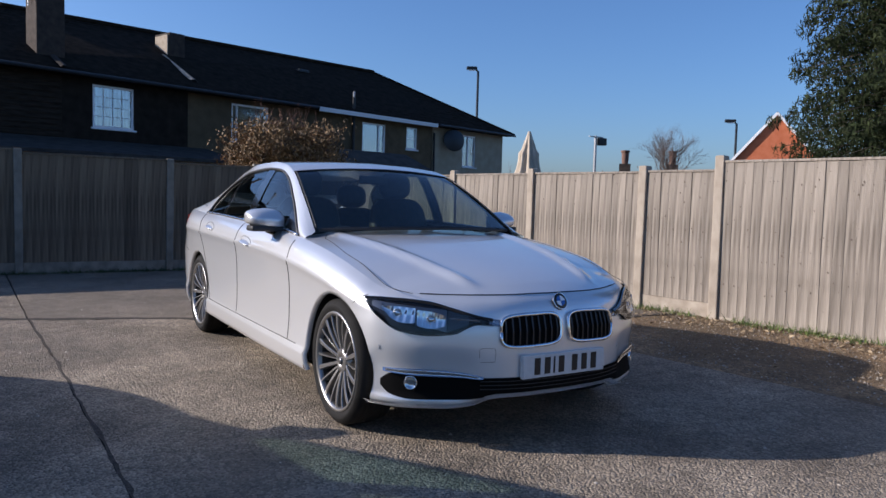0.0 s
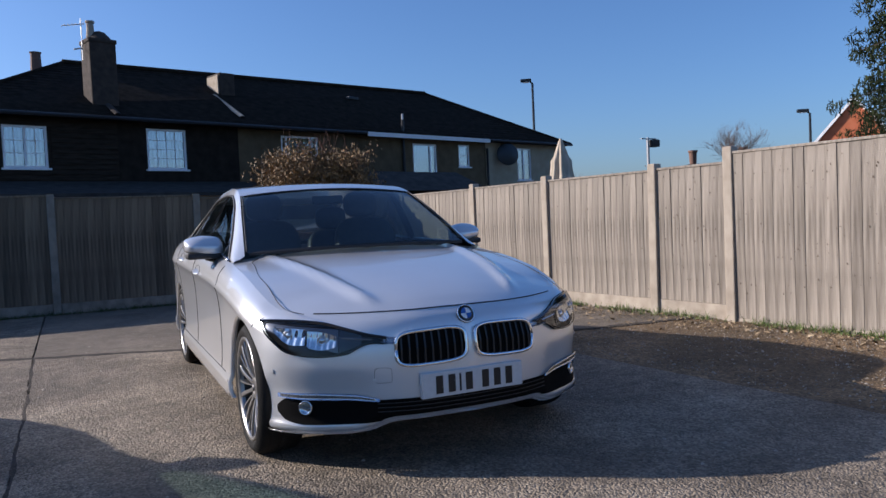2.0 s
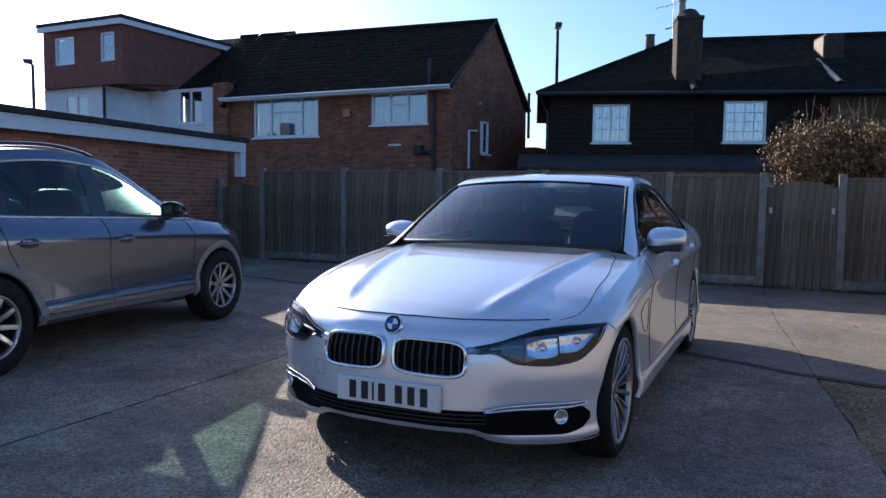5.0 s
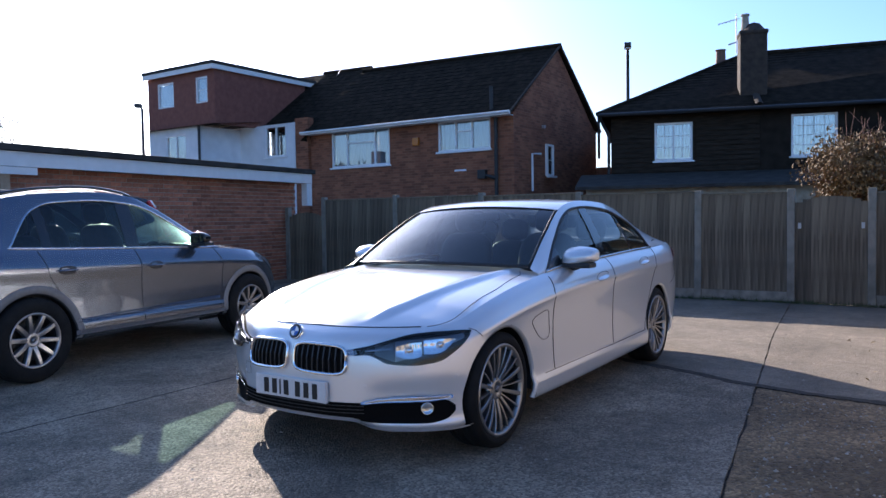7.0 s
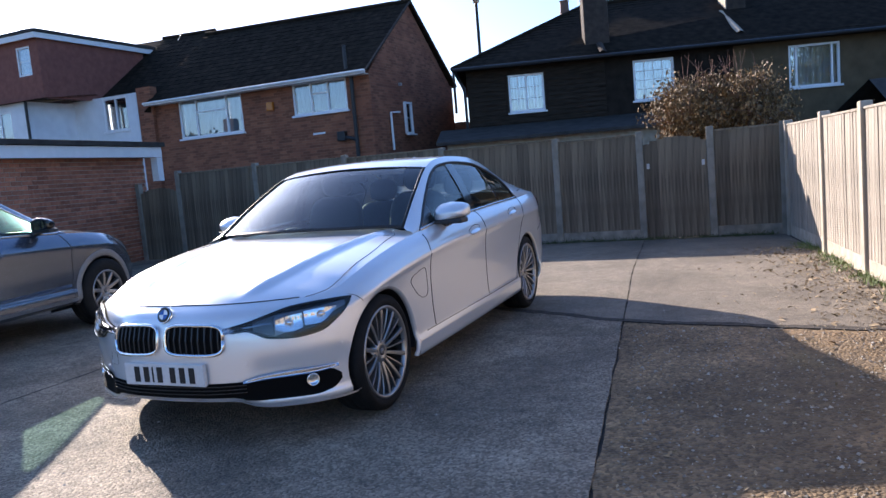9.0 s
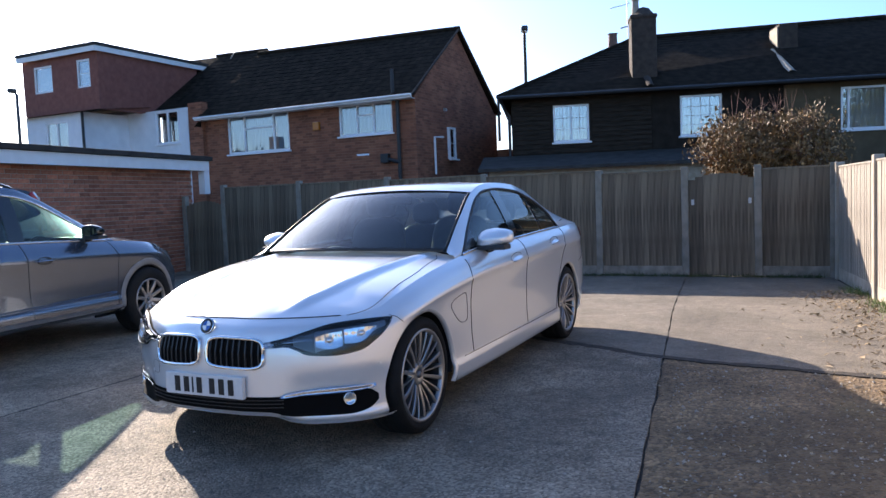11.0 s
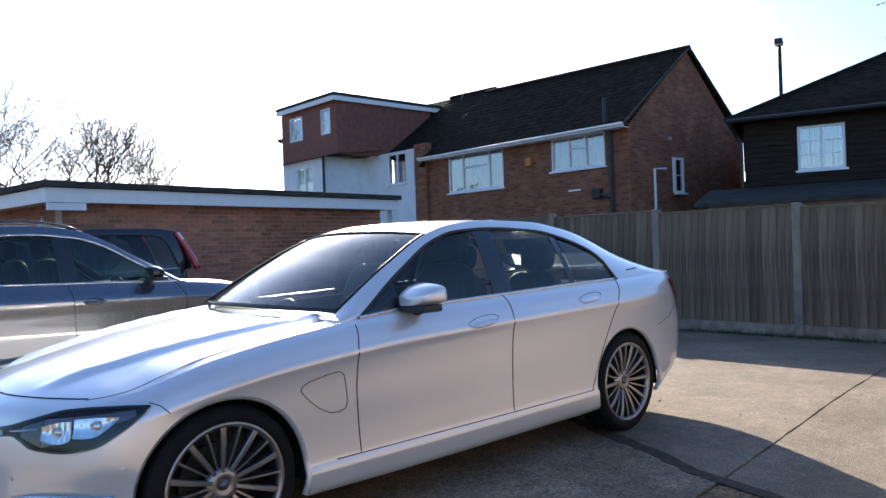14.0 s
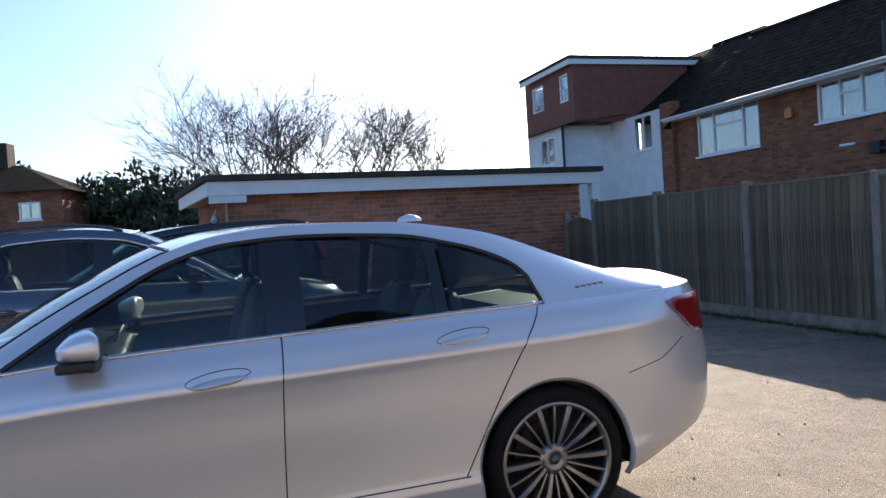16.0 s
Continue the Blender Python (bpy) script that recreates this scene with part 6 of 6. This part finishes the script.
part("window_frame", boxes((-.02, .05, .55, 1.25, .95, 1.03), (-.02, .05, .55, 1.25, 1.67, 1.75), (-.02, .05, .55, .61, 1.03, 1.67), (-.02, .05, 1.19, 1.25, 1.03, 1.67)), "upvc", GA)
part("window_pane", boxes((.02, .03, .61, 1.19, 1.03, 1.67)), "window", GA)
part("carriage_lamp", lathe([(.0, 1.86), (.05, 1.82), (.09, 1.74), (.06, 1.72), (.075, 1.52), (.03, 1.48), (0, 1.47)], 8, 'z', m=Matrix.Translation((-.12, .40, 0))), "galv", GA, "grey carriage lamp")
part("lamp_bracket", tube([(-.12, .40, 1.86), (-.12, .40, 1.92), (0, .40, 1.9)], .012), "galv", GA)

# far houses
O = thing("orange_brick_house", "far orange brick house with white gable edges", "house", pose(30.2, 17.6, 0, 0, 0, -52))
bm = bmesh.new()
f0 = [(-3.4, 0, 0), (3.4, 0, 0), (3.4, 0, 1.65), (0, 0, 5.65), (-3.4, 0, 1.65)]
vs = [bm.verts.new(p) for p in f0]
f = bm.faces.new(vs)
r = bmesh.ops.extrude_face_region(bm, geom=[f])
bmesh.ops.translate(bm, verts=[v for v in r["geom"] if isinstance(v, bmesh.types.BMVert)], vec=(0, 8, 0))
bmesh.ops.recalc_face_normals(bm, faces=bm.faces[:])
part("wall", bm, "orange", O, "orange brick gable")
for sgn in (1, -1):
    part("barge_board", tube([(sgn * 3.55, -.08, 1.55), (0, -.08, 5.73)], .08, n=4), "white", O, "white bargeboard")
    part("roof_slope", roof_core([((sgn * 3.6, -.1, 1.5), (sgn * 3.6, 8.1, 1.5), (0, 8.1, 5.80), (0, -.1, 5.80))]), "roof", O)
C = thing("far_terrace", "far low roofs with clay chimney pots beyond the fence", "house", pose(26, 21, 0, 0, 0, -45))
part("wall", boxes((-6, 6, 0, 6, 0, 1.9)), "stack", C)
part("roof", roof_core([((-6.2, -.2, 1.9), (6.2, -.2, 1.9), (6.2, 3, 2.5), (-6.2, 3, 2.5)), ((6.2, 6.2, 1.9), (-6.2, 6.2, 1.9), (-6.2, 3, 2.5), (6.2, 3, 2.5))]), "roof", C)
for u in (-1.7, .75):
    part("chimney", boxes((u - .3, u + .3, 2.8, 3.3, 2.2, 3.30)), "stack", C)
    part("chimney_pot", lathe([(.0, 3.3), (.17, 3.3), (.2, 3.9), (.24, 3.92), (.24, 4.02), (.12, 4.02), (.1, 3.5)], 12, 'z', m=Matrix.Translation((u, 3.05, 0))), "pot", C)
H = thing("far_brick_house", "far brick house with a hipped tile roof and one chimney", "house", pose(-24.5, -8.4, .75, 0, 0, 80))
part("wall", wall(-5, 4.0, -.8, 2.9, [(.8, 1.7, 1.7, 2.6), (2.6, 3.3, 1.9, 2.5)]), "brick", H, "red brick wall")
window(H, .8, 1.7, 1.7, 2.6, (0, .5, 1))
window(H, 2.6, 3.3, 1.9, 2.5, (0, .5, 1))
part("end_wall", boxes((3.78, 4.0, .22, 6, -.8, 2.9)), "brick", H)
part("roof", roof_core([((-5.3, -.3, 2.85), (4.3, -.3, 2.85), (1.6, 3, 4.1), (-5.3, 3, 4.1)), ((4.3, 6.3, 2.85), (-5.3, 6.3, 2.85), (-5.3, 3, 4.1), (1.6, 3, 4.1))], [((4.3, -.3, 2.85), (4.3, 6.3, 2.85), (1.6, 3, 4.1))]), "roof", H, "brown tile roof")
part("chimney", bevelled(boxes((.6, 1.3, 2.6, 3.3, 3.6, 4.9)), .03), "stack", H, "brick chimney")
part("aerial_mast", tube([(.8, 3, 4.9), (.8, 3, 6.0)], .02), "galv", H)
H2 = thing("far_flat_building", "far low flat-roofed building behind the hedge", "building", pose(-46, -6.0, 0, 0, 0, 88))
part("wall", boxes((-10, 2, 0, 8, 0, 4.6)), "stack", H2)
part("roof_edge", boxes((-10.2, 2.2, -.2, 8.2, 4.6, 4.95)), "galv", H2)

# ---- street furniture ----
def street_lamp(x, y, h, ang, head=.7):
    L = thing("street_lamp", "tall dark steel street lamp with a short arm", "street lamp", pose(x, y, 0, 0, 0, ang), "street lamps")
    part("pole", tube([(0, 0, 0), (0, 0, h * .5), (0, 0, h - .1), (.12, 0, h)], .075, .045, n=8), "iron", L, smooth=True)
    part("lamp_head", bevelled(boxes((.05, .05 + head * .75, -.12, .12, h - .02, h + .13)), .04), "iron", L, "flat lamp head")
    part("lamp_glass", boxes((.15, .05 + head * .6, -.09, .09, h - .05, h - .025)), "white_enamel", L)


street_lamp(18.05, 25.6, 7.5, 150)
street_lamp(-6.08, 20.3, 7.05, -70)
street_lamp(29.7, 19.5, 5.4, 140, .7)
street_lamp(-23.75, 13.3, 5.95, 200, .35)
F = thing("floodlight_mast", "white mast with twin floodlights beyond the fence", "floodlight", pose(13.4, 12.1, 0))
part("pole", tube([(0, 0, 0), (0, 0, 3.2)], .045, n=8), "galv", F)
part("floodlight", bevelled(boxes((.08, .38, -.1, .12, 2.92, 3.14)), .03), "iron", F)
part("cross_arm", boxes((-.25, .3, -.02, .02, 3.15, 3.18)), "galv", F)
P = thing("parasol", "closed cream garden parasol standing beyond the fence", "parasol", pose(6.35, 6.3, 0))
part("pole", tube([(0, 0, 0), (0, 0, 2.46)], .022, n=8), "galv", P)


def fold(u, v):
    a = u * 2 * math.pi
    r = (.025 + (.30 * v if v < .35 else .075 + .17 * v)) * (1 + .22 * math.sin(8 * a) * min(1, 3 * v)) * (1 + .10 * math.sin(v * 9))
    return Vector((r * math.cos(a), r * math.sin(a), 2.47 - 1.15 * v))


part("canopy", grid(fold, 64, 14), "canvas", P, "folded cream canvas", smooth=True)

# ---- plants ----
def limb(bm, p, d, length, r, depth, rr, spread, up=.25, n=5, tips=None, seg=3):
    pts = [p]
    dd = d.copy()
    for _ in range(seg):
        dd = (dd + Vector((rr.gauss(0, .16), rr.gauss(0, .16), rr.gauss(0, .10) + up * .12))).normalized()
        pts.append(pts[-1] + dd * length / seg)
    tube(pts, r, r * .62, n=n, bm=bm, cap=False)
    if tips is not None:
        tips.append(pts[-1])
        tips.append(pts[len(pts) // 2])
    if depth == 0:
        return
    for k in range(rr.choice((3, 4, 4)) if depth > 1 else 5):
        t = rr.uniform(.45, 1.0)
        q = pts[min(seg, max(1, round(t * seg)))]
        nd = (dd + Vector((rr.gauss(0, spread), rr.gauss(0, spread), rr.gauss(0, spread * .6) + up * .3))).normalized()
        limb(bm, q, nd, length * rr.uniform(.58, .8), r * .56, depth - 1, rr, spread, up, max(3, n - 1), tips, 3)


def bare_tree(x, y, h, seed, label, material="twig", depth=4, spread=.55, lean=0.0, trunk=.17, tilt=.55):
    rr = random.Random(seed)
    t = thing("bare_tree", label, "tree", pose(x, y, 0, 0, 0, seed * 40), "bare trees")
    bm = bmesh.new()
    top = h * trunk
    tube([(0, 0, -.1), (0.05, 0, top * .5), (0, .05, top)], h * .020, h * .015, n=8, bm=bm, cap=False)
    part("trunk", bm, "bark", t, smooth=True)
    bm = bmesh.new()
    for k in range(6):
        a = 6.283 * k / 6 + rr.uniform(-.3, .3)
        limb(bm, Vector((0, 0, top * rr.uniform(.75, 1.0))), Vector((math.cos(a) * tilt + lean, math.sin(a) * tilt, 1)).normalized(), h * .29, h * .0054, depth, rr, spread, .22)
    tagged(part("crown", bm, material, t, "bare winter twigs"), kind="stuff")
    return t


for (az_, el, d, s, sp_) in ((179.8, 10.0, 48, 1, .55), (177.0, 12.4, 45, 2, .55), (173.9, 12.4, 45, 3, .52), (169.7, 11.1, 40, 4, .42), (166.7, 11.3, 40, 5, .40), (162.3, 9.4, 38, 6, .40)):
    a = math.radians(az_)
    bare_tree(3.68 + d * math.cos(a), .02 + d * math.sin(a), (1.32 + d * math.tan(math.radians(el))) * 1.27, s, "tall bare winter tree with fine twigs against the sky", spread=sp_)
bare_tree(23.6, 18.4, 4.9, 11, "far bare birch with drooping reddish twigs", "twig", 4, .30, trunk=.30, tilt=.25)
bare_tree(22.5, 17.6, 3.8, 12, "small far bare tree", "twig", 4)
bare_tree(-20.5, 26, 9.3, 13, "bare tree top behind the roofs", "twig", 4)
bare_tree(13.0, 15.0, 2.9, 14, "small bare shrub beyond the fence", "red_twig", 4)


def foliage(bm, centre, rad, n, size, rr, flat=.45, shape=1.0):
    for _ in range(n):
        v = Vector((rr.gauss(0, 1), rr.gauss(0, 1), rr.gauss(0, 1))).normalized() * rad * rr.uniform(.55, 1.05)
        o = centre + v
        m = Matrix.Translation(o) @ Euler((rr.uniform(0, 6.3), rr.uniform(0, 6.3), rr.uniform(0, 6.3))).to_matrix().to_4x4()
        s = size * rr.uniform(.6, 1.3)
        vs = [bm.verts.new(m @ Vector(q)) for q in ((-s, 0, 0), (-.2 * s, -s * flat, .1 * s), (s, 0, 0), (-.2 * s, s * flat, .1 * s))]
        bm.faces.new(vs)


def conifer(x, y, h, r, seed):
    rr = random.Random(seed)
    t = thing("conifer", "tall dense dark green conifer with drooping sprays", "tree", pose(x, y, 0))
    part("trunk", tube([(0, 0, 0), (0, .1, h * .5), (0, 0, h * .95)], .28, .05, n=8), "bark", t, smooth=True)
    lb, fb = bmesh.new(), bmesh.new()
    for k in range(520):
        z = h * (.06 + .92 * (k / 520) ** .95)
        a = k * 2.39996 + rr.uniform(-.3, .3)
        ln = r * (1 - (z / h) ** 2.2) ** .8 * rr.uniform(.72, 1.12) + .15
        tip = Vector((ln * math.cos(a), ln * math.sin(a), z - .08 * ln + rr.uniform(-.1, .2)))
        st = Vector((0, 0, z))
        tube([st, st.lerp(tip, .5) + Vector((0, 0, .10 * ln)), tip], .028, .007, n=4, bm=lb, cap=False)
        for j in range(6):
            f = .40 + .60 * j / 5
            c = st.lerp(tip, f) + Vector((0, 0, .10 * ln * (1 - f)))
            foliage(fb, c - Vector((0, 0, .08)), .21 + .16 * (1 - f), 54, .088, rr, .20)
    tagged(part("limb", lb, "bark", t), kind="stuff")
    tagged(part("crown", fb, "conifer", t, "dark green sprays"), kind="stuff")


conifer(17.6, 4.6, 12.5, 3.4, 3)

rr = random.Random(8)
S = thing("garden_shrub", "untidy shrub with dry brown-green leaves and red twigs", "shrub", pose(2.30, 8.2, 0) @ Matrix.Diagonal((.96, 1, 1.02, 1)))
tw, lf, tips = bmesh.new(), bmesh.new(), []
for k in range(34):
    a = rr.uniform(0, 6.283)
    limb(tw, Vector((rr.uniform(-.38, .38), rr.uniform(-.3, .3), .95)), Vector((math.cos(a) * .52, math.sin(a) * .45, rr.uniform(.5, 1.2))).normalized(), .75, .012, 2, rr, .5, .2, 4, tips)
part("branch", tw, "red_twig", S, "reddish bare twigs")
for p in tips:
    if p.z < 2.38:
        foliage(lf, p, .18, 22, .028, rr, .55)
tagged(part("leaves", lf, "shrub", S, "dry brown-green leaves"), kind="stuff")
tw = bmesh.new()
for k in range(34):
    x = max(-.6, min(.6, rr.gauss(-.05, .35)))
    tube([(x, rr.uniform(-.3, .3), 2.0), (x + rr.gauss(0, .08), 0, 2.4), (x + rr.gauss(0, .16), rr.uniform(-.2, .2), rr.uniform(2.5, 2.85))], .006, .002, n=3, bm=tw, cap=False)
tagged(part("upright_shoot", tw, "red_twig", S, "upright red shoots"), kind="stuff")
for k in range(5):
    x = -.5 + .25 * k
    part("stem", tube([(x * .5, 0, -.06), (x * .8, .05, .5), (x, 0, 1.0)], .03, .018, n=6), "bark", S)

for (x, y, w, h, sd) in ((-27, -3.0, 2.4, 4.6, 1), (-28, -.2, 2.2, 4.5, 2), (-26, -1.6, 2.2, 4.3, 4), (-33, -8.6, 2.0, 5.4, 3), (-29, -4.2, 2.0, 4.0, 5)):
    rr = random.Random(sd)
    e_ = thing("evergreen_bush", "dark evergreen bush in the distance", "bush", pose(x, y, 0), "far bushes")
    part("trunk", tube([(0, 0, 0), (0, 0, h * .8)], .12, .04), "bark", e_)
    fb = bmesh.new()
    for k in range(220):
        c = Vector((rr.gauss(0, w * .4), rr.gauss(0, w * .4), rr.uniform(.1, 1) * h * (1 - .25 * rr.random())))
        foliage(fb, c, .38, 16, .15, rr, .5)
    tagged(part("crown", fb, "hedge", e_, "dark leaves"), kind="stuff")


# bricks of the garage's long wall: the nearest singly, the rest joined
bm = bevelled(boxes((0, .215, -.008, .0, 0, .065)), .003, 1)
for v in bm.verts:
    v.co.z += .005
b_src = part("brick", bm, "brick_garage", GW)
rest = bmesh.new()
br = random.Random(21)
count = 0
for r in range(28):
    z = r * .075
    x = -.1125 if r % 2 else 0.0
    while x < GL - .02:
        x0, x1 = max(0, x + .005), min(GL, x + .22)
        if x1 - x0 > .05:
            j = br.uniform(-.0015, .0025)
            if x < 3.35 and r > 8 and count < 300:
                m = pose(x0, j, z) @ Matrix.Diagonal(((x1 - x0) / .215, 1, 1, 1))
                if count:
                    again("brick", b_src, GW, m)
                else:
                    b_src.matrix_basis = m
                count += 1
            else:
                box(rest, x0, x1, -.008 + j, .001, z + .005, z + .07)
        x += .225
tagged(part("brickwork", rest, "brick_garage", GW), kind="stuff")
